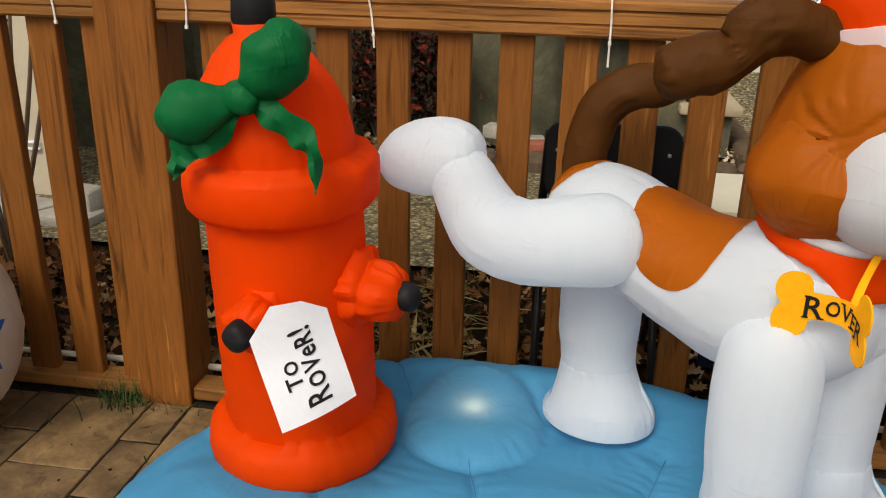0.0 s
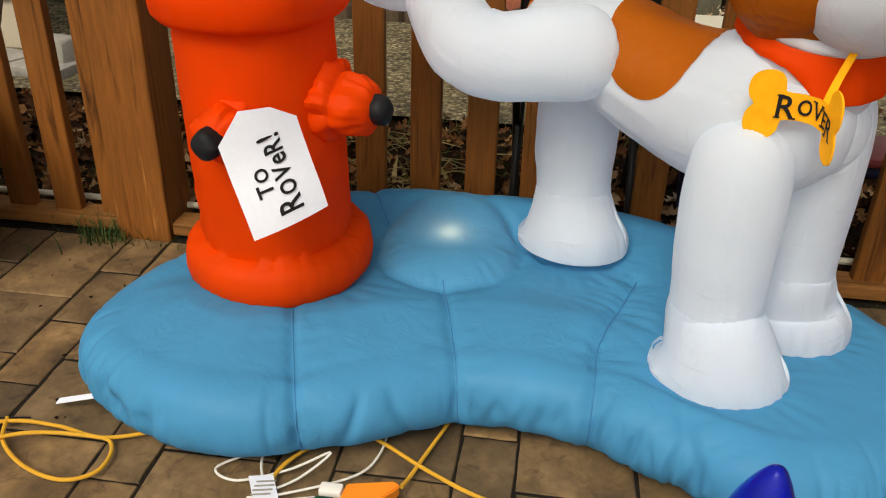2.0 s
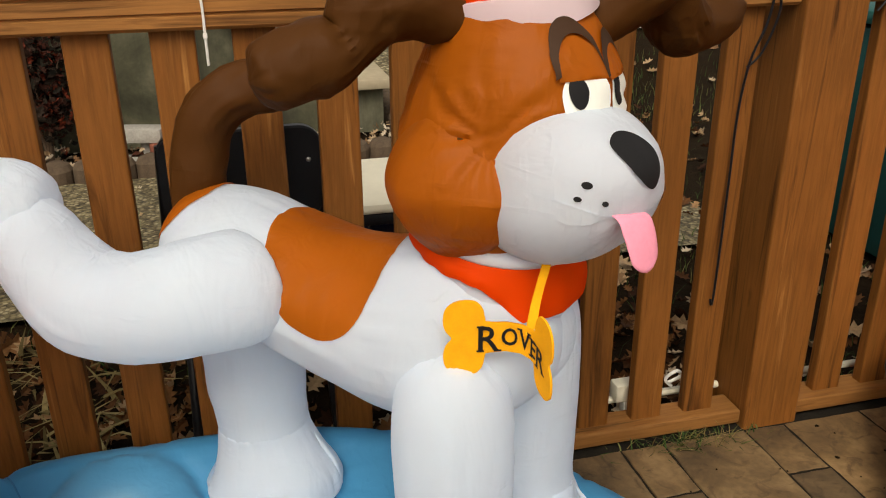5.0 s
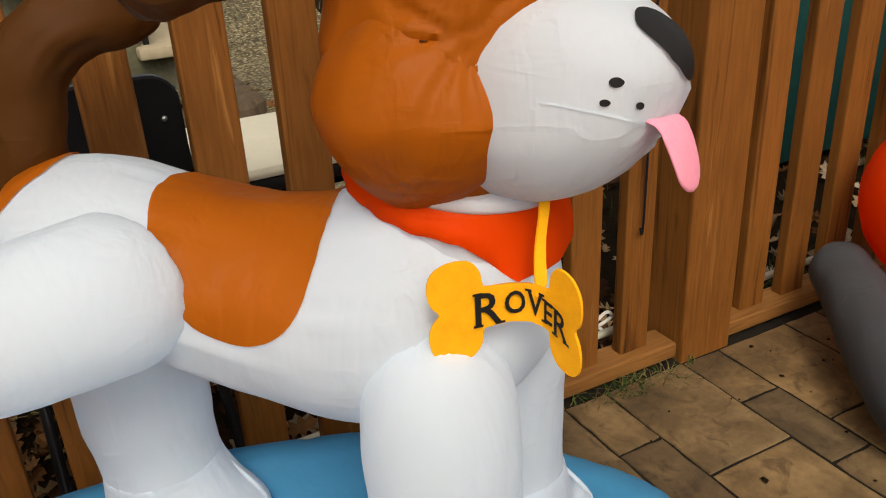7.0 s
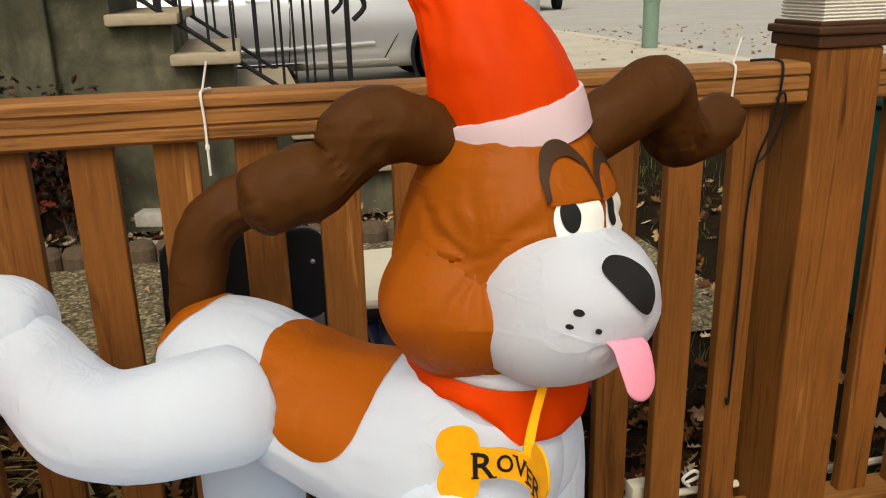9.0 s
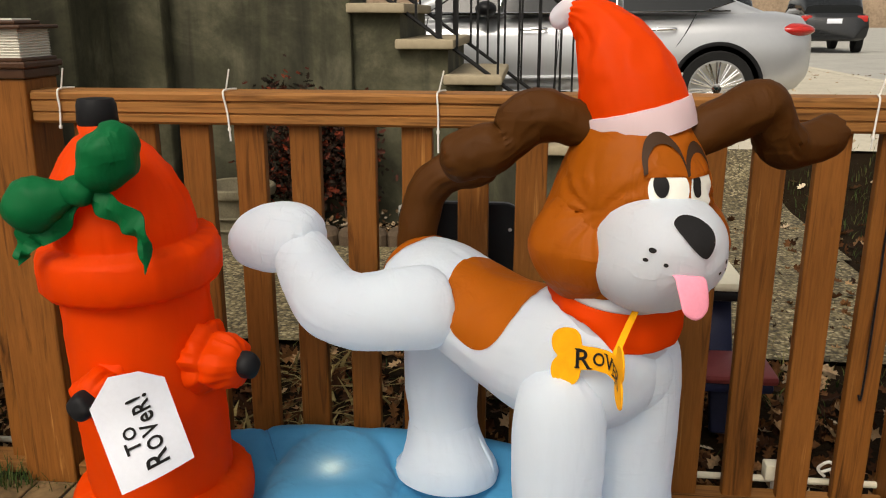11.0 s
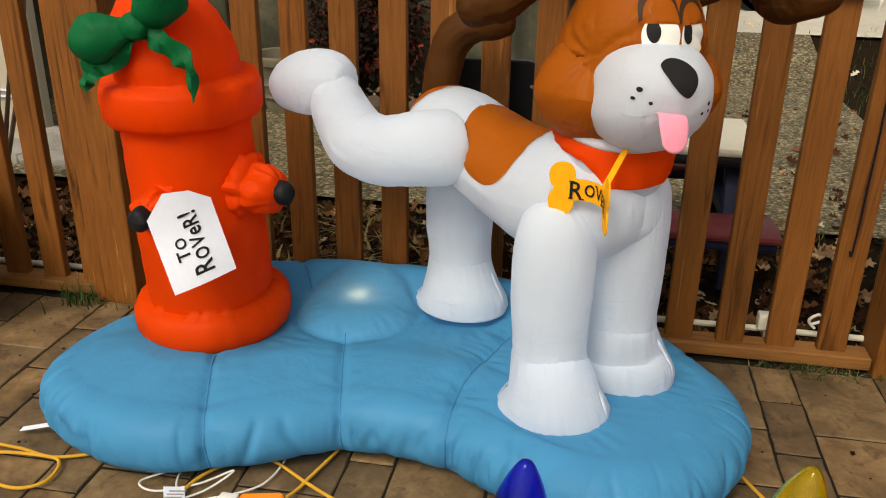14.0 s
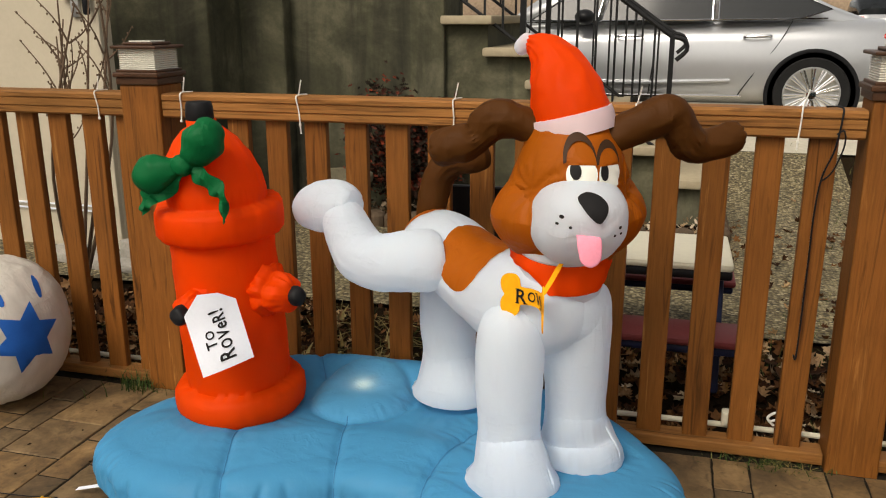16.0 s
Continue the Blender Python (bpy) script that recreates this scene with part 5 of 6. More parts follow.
part("backrest", rounded_panel(0.315, 0.19, 0.024, 0.045), M_BLKPL, e, matrix=Matrix.Translation((0, -0.012, 0.665)))
bm = bmesh.new()
box(bm, (0, 0.2, 0.43), (0.33, 0.34, 0.03), 0.014)
part("seat", bm, M_BLKPL, e)
for x in (-0.165, 0.165):
    for pts in ([(x * 0.9, 0.012, 0.73), (x * 0.98, 0.02, 0.45), (x * 0.98, 0.40, 0.0)], [(x * 0.93, 0.36, 0.44), (x * 0.93, 0.12, 0.2), (x * 0.93, -0.03, 0.0)]):
        bm = bmesh.new()
        pipe(bm, pts, 0.011, 10)
        part("leg", bm, M_BLKPL, e)
for x in (-0.128, 0.128):
    bm = bmesh.new()
    ball(bm, (x, -0.026, 0.692), (0.005, 0.004, 0.005), m=8)
    part("rivet", bm, M_ZINC, e)

# utility pedestal
e = thing("utility_pedestal", (5.12, 10.4, 0.3), "green metal utility pedestal on the pavement", "utility box")
bm = bmesh.new()
lathe(bm, (0, 0, 0), [(0.10, 0), (0.10, 0.56), (0.107, 0.565), (0.107, 0.60), (0.095, 0.612)], 24)
part("body", bm, plain("faded_green_paint", (0.16, 0.24, 0.18), 0.6, vary=0.12), e)


# ---------- parked car ----------
M_SILVER = plain("silver_car_paint", (0.50, 0.51, 0.52), 0.28, metal=0.55, scale=3, vary=0.03, bumpy=0, coat=0.6)
M_GLASS = plain("dark_car_glass", (0.012, 0.014, 0.015), 0.08, scale=3, vary=0.1, bumpy=0, spec=0.3)
M_TYRE = plain("tyre_rubber", (0.012, 0.012, 0.012), 0.75, vary=0.2)
M_CHROME = plain("chrome_trim", (0.7, 0.7, 0.7), 0.12, metal=1.0, vary=0.05, bumpy=0)
M_TAILLIGHT = plain("red_tail_lens", (0.45, 0.02, 0.015), 0.15, vary=0.2, bumpy=0, coat=0.5)
M_DARKCAR = plain("black_car_paint", (0.012, 0.013, 0.014), 0.2, vary=0.1, bumpy=0, coat=0.6)


def skin(bm, stations, m=40, index=0):
    """A car shell: rows of x, half width, bottom, top, roundness."""
    rows = []
    for x, hw, z0, z1, p in stations:
        row = []
        for j in range(m):
            a = 2 * math.pi * j / m
            cy, sz = math.cos(a), math.sin(a)
            y = math.copysign(abs(cy) ** p, cy) * hw
            z = math.copysign(abs(sz) ** p, sz)
            y *= 1 - 0.06 * max(0, z) ** 2 - 0.05 * max(0, -z) ** 2
            row.append(bm.verts.new((x, y, (z0 + z1) / 2 + z * (z1 - z0) / 2)))
        rows.append(row)
    for a, b in zip(rows, rows[1:]):
        for j in range(m):
            bm.faces.new((a[j], a[(j + 1) % m], b[(j + 1) % m], b[j])).material_index = index
    bm.faces.new(rows[0][::-1])
    bm.faces.new(rows[-1])


def wheel(parent, x, y, r=0.325, side=-1):
    w = thing("wheel", (x, y, r))
    w.parent = parent
    bm = bmesh.new()
    lathe(bm, (0, 0, 0), [(r * 0.70, -0.10), (r * 0.93, -0.105), (r, -0.08), (r, 0.08), (r * 0.93, 0.105), (r * 0.70, 0.10)], 40, axis=(0, 1, 0))
    part("tyre", bm, M_TYRE, w)
    bm = bmesh.new()
    lathe(bm, (0, 0, 0), [(r * 0.70, 0.103), (r * 0.72, 0.108), (r * 0.66, 0.108), (r * 0.64, 0.07), (0.03, 0.06)], 40, axis=(0, side, 0))
    part("rim", bm, M_ZINC, w)
    bm = bmesh.new()
    for k in range(30):
        a = 2 * math.pi * k / 30 + (0.04 if k % 2 else -0.04)
        p0, p1 = Vector((math.cos(a) * 0.04, side * 0.10, math.sin(a) * 0.04)), Vector((math.cos(a) * r * 0.68, side * 0.108, math.sin(a) * r * 0.68))
        pipe(bm, [p0, p1], 0.009, 6)
    lathe(bm, (0, side * 0.085, 0), [(0.06, 0), (0.055, 0.02), (0.02, 0.024)], 20, axis=(0, side, 0))
    part("spokes", bm, M_CHROME, w, "bright multi-spoke alloy")
    return w


car = thing("car", (0, 8.12, 0.30), "silver four-door sedan parked beside the street", "car")
bm = bmesh.new()
skin(bm, [(2.66, 0.50, 0.42, 0.72, 0.5), (2.63, 0.66, 0.34, 0.86, 0.5), (2.55, 0.78, 0.28, 0.93, 0.45), (2.38, 0.85, 0.24, 0.955, 0.4), (2.1, 0.895, 0.22, 0.96, 0.36), (1.8, 0.915, 0.2, 0.95, 0.34), (1.2, 0.915, 0.2, 0.935, 0.34), (0.5, 0.91, 0.2, 0.925, 0.34),
          (-0.4, 0.91, 0.2, 0.915, 0.34), (-1.0, 0.905, 0.2, 0.88, 0.36), (-1.6, 0.88, 0.22, 0.80, 0.38), (-2.0, 0.80, 0.25, 0.72, 0.45), (-2.2, 0.6, 0.3, 0.6, 0.5)], 48)
body = part("body", bm, M_SILVER, car, "silver painted body")
bm = bmesh.new()
skin(bm, [(2.28, 0.62, 0.80, 0.955, 0.5), (2.0, 0.70, 0.80, 1.06, 0.5), (1.5, 0.74, 0.8, 1.30, 0.5), (1.0, 0.755, 0.8, 1.42, 0.5), (0.4, 0.76, 0.8, 1.46, 0.5), (-0.1, 0.755, 0.8, 1.41, 0.5), (-0.6, 0.74, 0.8, 1.15, 0.5), (-0.95, 0.70, 0.8, 0.9, 0.5)], 40)
part("roof", bm, M_SILVER, car)
for pts in ([(1.68, 0.972), (1.93, 1.05), (1.72, 1.15), (1.35, 1.28), (1.02, 1.33), (1.02, 0.965)], [(0.97, 0.965), (0.97, 1.335), (0.4, 1.36), (0.12, 1.34), (0.02, 0.955)], [(-0.02, 0.955), (0.06, 1.32), (-0.3, 1.17), (-0.62, 0.96)]):
    bm = bmesh.new()
    ring = []
    for x, z in pts:
        ring.append((x, -0.885 + 0.42 * max(0, z - 0.93), z - 0.02))
    f = [bm.verts.new(p) for p in ring]
    b = [bm.verts.new((p[0], p[1] + 0.03, p[2])) for p in ring]
    k = len(ring)
    bm.faces.new(f)
    bm.faces.new(b[::-1])
    for i in range(k):
        bm.faces.new((f[i], b[i], b[(i + 1) % k], f[(i + 1) % k]))
    win = part("window", bm, M_GLASS, car, "dark side window", smooth=False)
    bm = bmesh.new()
    pipe(bm, [Vector(p) + Vector((0, -0.004, 0)) for p in ring + ring[:1]], 0.008, 6)
    part("window_trim", bm, M_CHROME, win, "chrome trim")
bm = bmesh.new()
pipe(bm, [(1.9, -0.842, 0.955), (0.9, -0.852, 0.94), (-0.7, -0.85, 0.92)], 0.007, 6, 12)
part("belt_trim", bm, M_CHROME, car)
for pts in ([(1.62, 0.93), (1.52, 0.74), (1.36, 0.52), (1.22, 0.3)], [(0.50, 0.92), (0.49, 0.6), (0.46, 0.28)], [(-0.62, 0.9), (-0.66, 0.6), (-0.6, 0.3)]):
    bm = bmesh.new()
    pipe(bm, [(x, -0.905 + 0.05 * max(0, (z - 0.7) / 0.25), z) for x, z in pts], 0.005, 6, 14)
    part("door_seam", bm, M_BLKPL, car)
bm = bmesh.new()
pipe(bm, [(1.25, -0.918, 0.30), (0.0, -0.918, 0.29), (-1.0, -0.912, 0.30)], 0.012, 6, 10)
part("sill_trim", bm, M_CHROME, car)
bm = bmesh.new()
pipe(bm, [(1.15, -0.915, 0.43), (0.2, -0.92, 0.40), (-0.8, -0.915, 0.42)], 0.014, 6, 10)
part("crease", bm, M_SILVER, car)
for x in (1.35, 0.28):
    bm = bmesh.new()
    pipe(bm, [(x - 0.11, -0.90, 0.80), (x - 0.08, -0.93, 0.805), (x + 0.08, -0.93, 0.81), (x + 0.11, -0.90, 0.81)], 0.013, 8, 12)
    part("door_handle", bm, M_CHROME, car, "chrome door handle")
bm = bmesh.new()
ball(bm, (-0.12, -0.98, 0.97), (0.09, 0.10, 0.065), m=14)
part("mirror", bm, M_BLKPL, car, "door mirror")
bm = bmesh.new()
ball(bm, (2.44, -0.70, 0.80), (0.19, 0.145, 0.062), m=16)
part("tail_light", bm, M_TAILLIGHT, car, "red tail light")
for x in (1.82, -1.05):
    for y, s in ((-0.80, -1), (0.80, 1)):
        if s < 0:
            bm = bmesh.new()
            lathe(bm, (x, -0.925, 0.325), [(0.352, 0.0), (0.372, 0.004), (0.385, 0.0)], 40, axis=(0, -1, 0))
            part("wheel_arch", bm, M_BLKPL, car, "dark wheel arch")
        wheel(car, x, y - 0.03 if s < 0 else y, side=s)


def far_car(x, y, z, turn, paint, label):
    e = thing("car", (x, y, z), label, "car")
    e.rotation_euler = (0, 0, turn)
    bm = bmesh.new()
    skin(bm, [(-2.2, 0.7, 0.35, 0.9, 0.4), (-2.1, 0.85, 0.3, 1.0, 0.35), (0, 0.9, 0.28, 1.0, 0.3), (1.6, 0.88, 0.3, 0.95, 0.35), (2.2, 0.7, 0.35, 0.75, 0.45)], 24)
    part("body", bm, paint, e)
    bm = bmesh.new()
    skin(bm, [(-2.0, 0.70, 0.8, 1.2, 0.4), (-1.6, 0.74, 0.8, 1.55, 0.4), (0, 0.76, 0.8, 1.58, 0.4), (0.9, 0.72, 0.8, 1.1, 0.4)], 24)
    part("cabin", bm, M_GLASS, e, "dark glazed cabin")
    for yy in (-0.66, 0.66):
        bm = bmesh.new()
        box(bm, (-2.13, yy, 0.86), (0.12, 0.26, 0.16), 0.03)
        part("tail_light", bm, M_TAILLIGHT, e)
    bm = bmesh.new()
    box(bm, (-2.215, 0, 0.8), (0.02, 0.36, 0.12), 0.005)
    part("number_plate", bm, M_CLOTH, e)
    for xx in (-1.35, 1.4):
        for yy in (-0.78, 0.78):
            bm = bmesh.new()
            lathe(bm, (xx, yy - 0.1, 0.33), [(0.2, 0), (0.33, 0.01), (0.33, 0.19), (0.2, 0.2)], 24, axis=(0, 1, 0))
            part("tyre", bm, M_TYRE, e)


far_car(8.1, 25, 0.29, radians(84), M_DARKCAR, "dark sports utility vehicle parked along the street")
far_car(13.4, 44, 0.29, radians(90), M_SILVER, "grey car parked far along the street")
far_car(7.2, 33, 0.29, radians(88), M_SILVER, "pale car parked beyond the dark one")
bm = bmesh.new()
box(bm, (30, 75, 1.5), (200, 1, 3.2), 0.1)
tagged(part("backdrop", bm, plain("far_hedge", (0.30, 0.22, 0.15), 0.9, scale=0.6, vary=0.4)), "tan hedges and fronts across the street", "backdrop", "", "structure")

# ---------- neighbouring inflatables ----------
M_DIRTYWHITE = nylon("soiled_white_nylon", (0.62, 0.585, 0.52), 0.2, 0.7, 0.55, 0.12)
M_STAR = plain("blue_print", (0.012, 0.10, 0.40), 0.6, vary=0.08, bumpy=0)
M_GREY = nylon("grey_nylon", (0.065, 0.068, 0.074), 0.1, 0.5)
M_YEL = nylon("yellow_nylon", (0.85, 0.38, 0.02), 0.2, 0.6)
e = thing("inflatable_ball", (-1.475, 1.545, 0), "soiled white puffed ball with blue printed stars", "inflatable")
bm = bmesh.new()
BC = Vector((0, 0, 0.262))
ball(bm, BC, (0.232, 0.232, 0.254), m=48, pucker=0.005, power=0.94)
tr = tree_of(bm)
part("ball", bm, M_DIRTYWHITE, e)
face_way = Vector((0.92, -0.387, 0.05)).normalized()
us = Vector((0.387, 0.92, 0)).normalized()
star = [((0.118 if i % 2 == 0 else 0.067) * math.sin(math.pi * i / 6 + 0.28), (0.118 if i % 2 == 0 else 0.067) * math.cos(math.pi * i / 6 + 0.28)) for i in range(12)]
for du, dv, shape in ((0.0, 0.010, star), (0.0, 0.160, ellipse(-0.055, 0, 0.012, 0.036, 18, 0.1)), (0.0, 0.155, ellipse(0.080, 0, 0.012, 0.034, 18, -0.1))):
    bm = bmesh.new()
    printed(bm, tr, BC + us * du + Vector((0, 0, dv)) + face_way * 0.3, us, Vector((0, 0, 1)), -face_way, shape, 0, 0.02, 0.003)
    part("star" if shape is star else "stripe", bm, M_STAR, e, "blue printed mark")
bm = bmesh.new()
ball(bm, BC + Vector((0, 0, 0.258)), (0.02, 0.02, 0.018), m=12)
part("top_knob", bm, M_BAND, e)

e = thing("inflatable_sleigh", (1.75, 1.45, 0), "red puffed yard inflatable with grey runner and yellow knob", "inflatable")
bm = bmesh.new()
Loft([(-0.155, 0.275, 0.165, 0.004), (-0.158, 0.27, 0.165, 0.04), (-0.17, 0.25, 0.16, 0.062), (-0.22, 0.16, 0.145, 0.072), (-0.31, 0.03, 0.125, 0.078), (-0.39, -0.09, 0.11, 0.08), (-0.44, -0.17, 0.10, 0.07), (-0.46, -0.2, 0.10, 0.035), (-0.465, -0.205, 0.1, 0.004)], 40, pucker=0.005).mesh(bm, 36)
part("runner", bm, M_GREY, e, "grey puffed runner")
bm = bmesh.new()
Loft([(0.07, 0.27, 0.28, 0.01), (0.06, 0.26, 0.28, 0.12), (0.04, 0.15, 0.30, 0.21), (0.06, -0.1, 0.31, 0.25), (0.12, -0.4, 0.3, 0.25), (0.14, -0.58, 0.3, 0.2), (0.14, -0.66, 0.3, 0.01)], 30, pucker=0.006).mesh(bm, 40)
part("body", bm, M_RED, e, "red puffed body")
bm = bmesh.new()
Loft([(0.09, 0.24, 0.40, 0.03), (0.055, 0.29, 0.50, 0.03), (0.05, 0.30, 0.56, 0.03)], 12).mesh(bm, 20)
part("horn", bm, M_RED, e)
bm = bmesh.new()
ball(bm, (0.055, 0.29, 0.585), (0.058, 0.055, 0.06), m=18, pucker=0.005)
part("knob", bm, M_YEL, e, "yellow puffed knob")


# ---------- big bulb ornaments ----------
def tinted(name, c, clear=1.0):
    m, nt, p, o = mat_new(name)
    p.inputs["Base Color"].default_value = (*c, 1)
    p.inputs["Roughness"].default_value = 0.06
    p.inputs["Transmission Weight"].default_value = clear
    p.inputs["IOR"].default_value = 1.3
    v = coords(nt)
    bump(nt, p, [(noise_node(nt, v, 14, 2), 0.12, 0.004)])
    return m


def big_bulb(x, y, top, lean, glass, label):
    e = thing("bulb_ornament", (x, y, 0), label, "ornament", "bulb ornaments")
    bm = bmesh.new()
    ax = Vector((lean[0], lean[1], 1)).normalized()
    h, low = 0.235, top - 0.235
    prof = [(0.024, 0.0), (0.033, 0.012), (0.0455, 0.05), (0.050, 0.085), (0.0485, 0.125), (0.040, 0.175), (0.026, 0.215), (0.012, 0.243), (0.003, 0.25)]
    fine = spline([(r, z * h / 0.25) for r, z in prof], 40)
    lathe(bm, ax * low, [tuple(q) for q in fine] + [(q[0] - 0.003, q[1]) for q in fine[-3::-1]], 8 * 5, axis=ax)
    part("bulb", bm, glass, e, "clear tinted plastic bulb")
    bm = bmesh.new()
    lathe(bm, (0, 0, 0.0), [(0.02, 0.0), (0.026, 0.005), (0.028, 0.02), (0.027, low), (0.022, low + 0.012)], 24, axis=ax)
    part("socket", bm, M_BLKPL, e, "dark socket")
    bm = bmesh.new()
    lathe(bm, ax * (low + 0.012), [(0.007, 0), (0.009, 0.03), (0.008, 0.05), (0.001, 0.058)], 12, axis=ax)
    part("lamp", bm, M_ZINC, e)


big_bulb(0.325, 0.752, 0.362, (0.06, 0.0), tinted("cobalt_plastic", (0.030, 0.075, 0.80), 0.92), "cobalt blue clear plastic bulb ornament standing on the pavers")
big_bulb(0.735, 0.775, 0.395, (0.09, 0.0), tinted("amber_plastic", (1.0, 0.84, 0.05), 0.93), "yellow clear plastic bulb ornament standing on the pavers")

# ---------- cords on the pavers ----------
M_CORD = plain("yellow_cord", (0.62, 0.33, 0.03), 0.5, vary=0.15, bumpy=0)
M_WHITECORD = plain("white_cord", (0.72, 0.70, 0.64), 0.5, vary=0.08, bumpy=0)
M_ORANGE = plain("orange_plastic", (0.85, 0.25, 0.02), 0.45, vary=0.08, bumpy=0)
M_GREENPL = plain("dark_green_plastic", (0.01, 0.06, 0.03), 0.5, vary=0.1, bumpy=0)
Z = 0.010


def cord(name, pts, r, m, label, n=60):
    bm = bmesh.new()
    pipe(bm, [(p[0], p[1], p[2] if len(p) > 2 else Z + r) for p in pts], r, 8, n)
    return tagged(part(name, bm, m), label, "cord")


cord("extension_cord", [(-0.08, 1.22), (-0.10, 1.15), (-0.125, 1.07), (-0.14, 1.02), (-0.150, 0.982, 0.022)], 0.0038, M_CORD, "yellow extension cord lying on the pavers", 30)
cord("extension_cord", [(-0.30, 1.12), (-0.22, 1.10), (-0.12, 1.04), (-0.02, 0.99), (0.08, 0.97), (0.20, 0.985), (0.36, 0.99), (0.55, 0.92), (0.72, 0.9)], 0.0038, M_CORD, "yellow extension cord lying on the pavers")
cord("extension_cord", [(-0.24, 1.14), (-0.33, 1.06), (-0.37, 0.98), (-0.355, 0.905), (-0.30, 0.872), (-0.24, 0.885)], 0.0038, M_CORD, "yellow extension cord looping on the pavers", 40)
cord("extension_cord", [(-0.60, 1.06), (-0.70, 1.02), (-0.80, 1.035), (-0.90, 1.03), (-1.05, 0.96), (-1.2, 0.95)], 0.0038, M_CORD, "yellow extension cord coiled on the pavers")
cord("extension_cord", [(-0.90, 1.04), (-0.87, 0.98), (-0.80, 0.93), (-0.72, 0.91), (-0.67, 0.94), (-0.675, 1.0), (-0.72, 1.02), (-0.86, 0.99, 0.022), (-1.0, 0.88)], 0.0038, M_CORD, "yellow extension cord coiled on the pavers")
cord("extension_cord", [(0.74, 1.3), (0.785, 1.25), (0.83, 1.17), (0.90, 1.08), (0.98, 1.1), (1.02, 1.03), (0.95, 0.98), (0.88, 1.02), (0.90, 1.1), (1.05, 1.15)], 0.0038, M_CORD, "yellow extension cord lying beside the base")
cord("wire", [(-0.20, 0.86), (-0.18, 0.91), (-0.10, 0.935), (0.0, 0.935), (0.06, 1.0), (0.10, 0.97), (0.15, 0.94), (0.3, 0.9)], 0.0022, M_BLKPL, "thin black wire lying on the pavers")
cord("wire", [(-0.30, 0.94), (-0.15, 0.95), (0.02, 0.95), (0.2, 0.9)], 0.0022, M_BLKPL, "thin black wire lying on the pavers")
cord("wire", [(-1.3, 1.02), (-1.0, 1.03), (-0.86, 1.05)], 0.0018, M_BLKPL, "thin black wire lying on the pavers")
cord("lamp_cord", [(-0.40, 1.05), (-0.475, 0.985), (-0.43, 0.96), (-0.35, 1.0), (-0.285, 1.035, 0.03), (-0.33, 0.98), (-0.40, 0.915), (-0.32, 0.935), (-0.255, 0.955)], 0.0023, M_WHITECORD, "white lamp cord looped on the pavers")
cord("lamp_cord", [(-0.20, 1.16), (-0.205, 1.06), (-0.24, 1.0), (-0.35, 0.94), (-0.40, 0.925)], 0.0023, M_WHITECORD, "white lamp cord coming from under the base", 24)
cord("lamp_cord", [(-0.40, 1.1), (-0.405, 1.02), (-0.385, 0.965), (-0.37, 0.935)], 0.0023, M_WHITECORD, "white lamp cord coming from under the base", 24)
e = thing("triple_tap", (-0.195, 0.93, Z), "orange three-way extension socket with plugs", "socket")
bm = bmesh.new()
tri3 = [(-0.055, 0.045), (-0.06, -0.005), (-0.045, -0.05), (0.0, -0.015), (0.05, 0.045), (0.055, 0.06), (0.04, 0.068)]
f = [bm.verts.new((x, y, 0.028)) for x, y in tri3]
b = [bm.verts.new((x, y, 0.0)) for x, y in tri3]
bm.faces.new(f)
bm.faces.new(b[::-1])
for i in range(len(tri3)):
    bm.faces.new((b[i], b[(i + 1) % 7], f[(i + 1) % 7], f[i]))
bmesh.ops.bevel(bm, geom=bm.edges[:], offset=0.003, segments=2, affect="EDGES")
part("tap_body", bm, M_ORANGE, e)
bm = bmesh.new()
box(bm, (-0.052, -0.062, 0.013), (0.028, 0.05, 0.024), 0.005, m=Matrix.Rotation(-0.5, 4, "Z"))
part("plug", bm, M_ORANGE, e, "orange plug")
bm = bmesh.new()
box(bm, (-0.085, 0.03, 0.014), (0.05, 0.03, 0.026), 0.006)
part("plug", bm, M_WHITECORD, e, "white plug")
bm = bmesh.new()
box(bm, (-0.09, -0.012, 0.014), (0.05, 0.036, 0.028), 0.01)
part("plug", bm, M_GREENPL, e, "dark green plug")
e.scale = (0.8, 0.8, 0.8)
bm = bmesh.new()
box(bm, (-0.375, 0.94, 0.022), (0.042, 0.055, 0.002), 0, m=Matrix.Rotation(0.3, 4, "Y") @ Matrix.Rotation(0.5, 4, "Z"))
for i in range(4):
    box(bm, (-0.375, 0.925 + i * 0.010, 0.0245), (0.034, 0.003, 0.0008), 0, 1, m=Matrix.Rotation(0.3, 4, "Y") @ Matrix.Rotation(0.5, 4, "Z"))
tagged(part("care_label", bm, [M_CLOTH, M_STONE], smooth=False), "white paper warning label on the lamp cord", "label")
for p, q in (((-0.755, 1.105, 0.035), (-0.835, 1.10, 0.014)), ((0.66, 1.05, 0.035), (0.705, 1.0, 0.012))):
    bm = bmesh.new()
    p, q = Vector(p), Vector(q)
    box(bm, (p + q) / 2, ((q - p).length, 0.016, 0.002), 0, m=(q - p).to_track_quat("X", "Z").to_matrix().to_4x4())
    tagged(part("tie_down_strap", bm, M_CLOTH, smooth=False), "white webbing tie-down loop at the base", "strap")


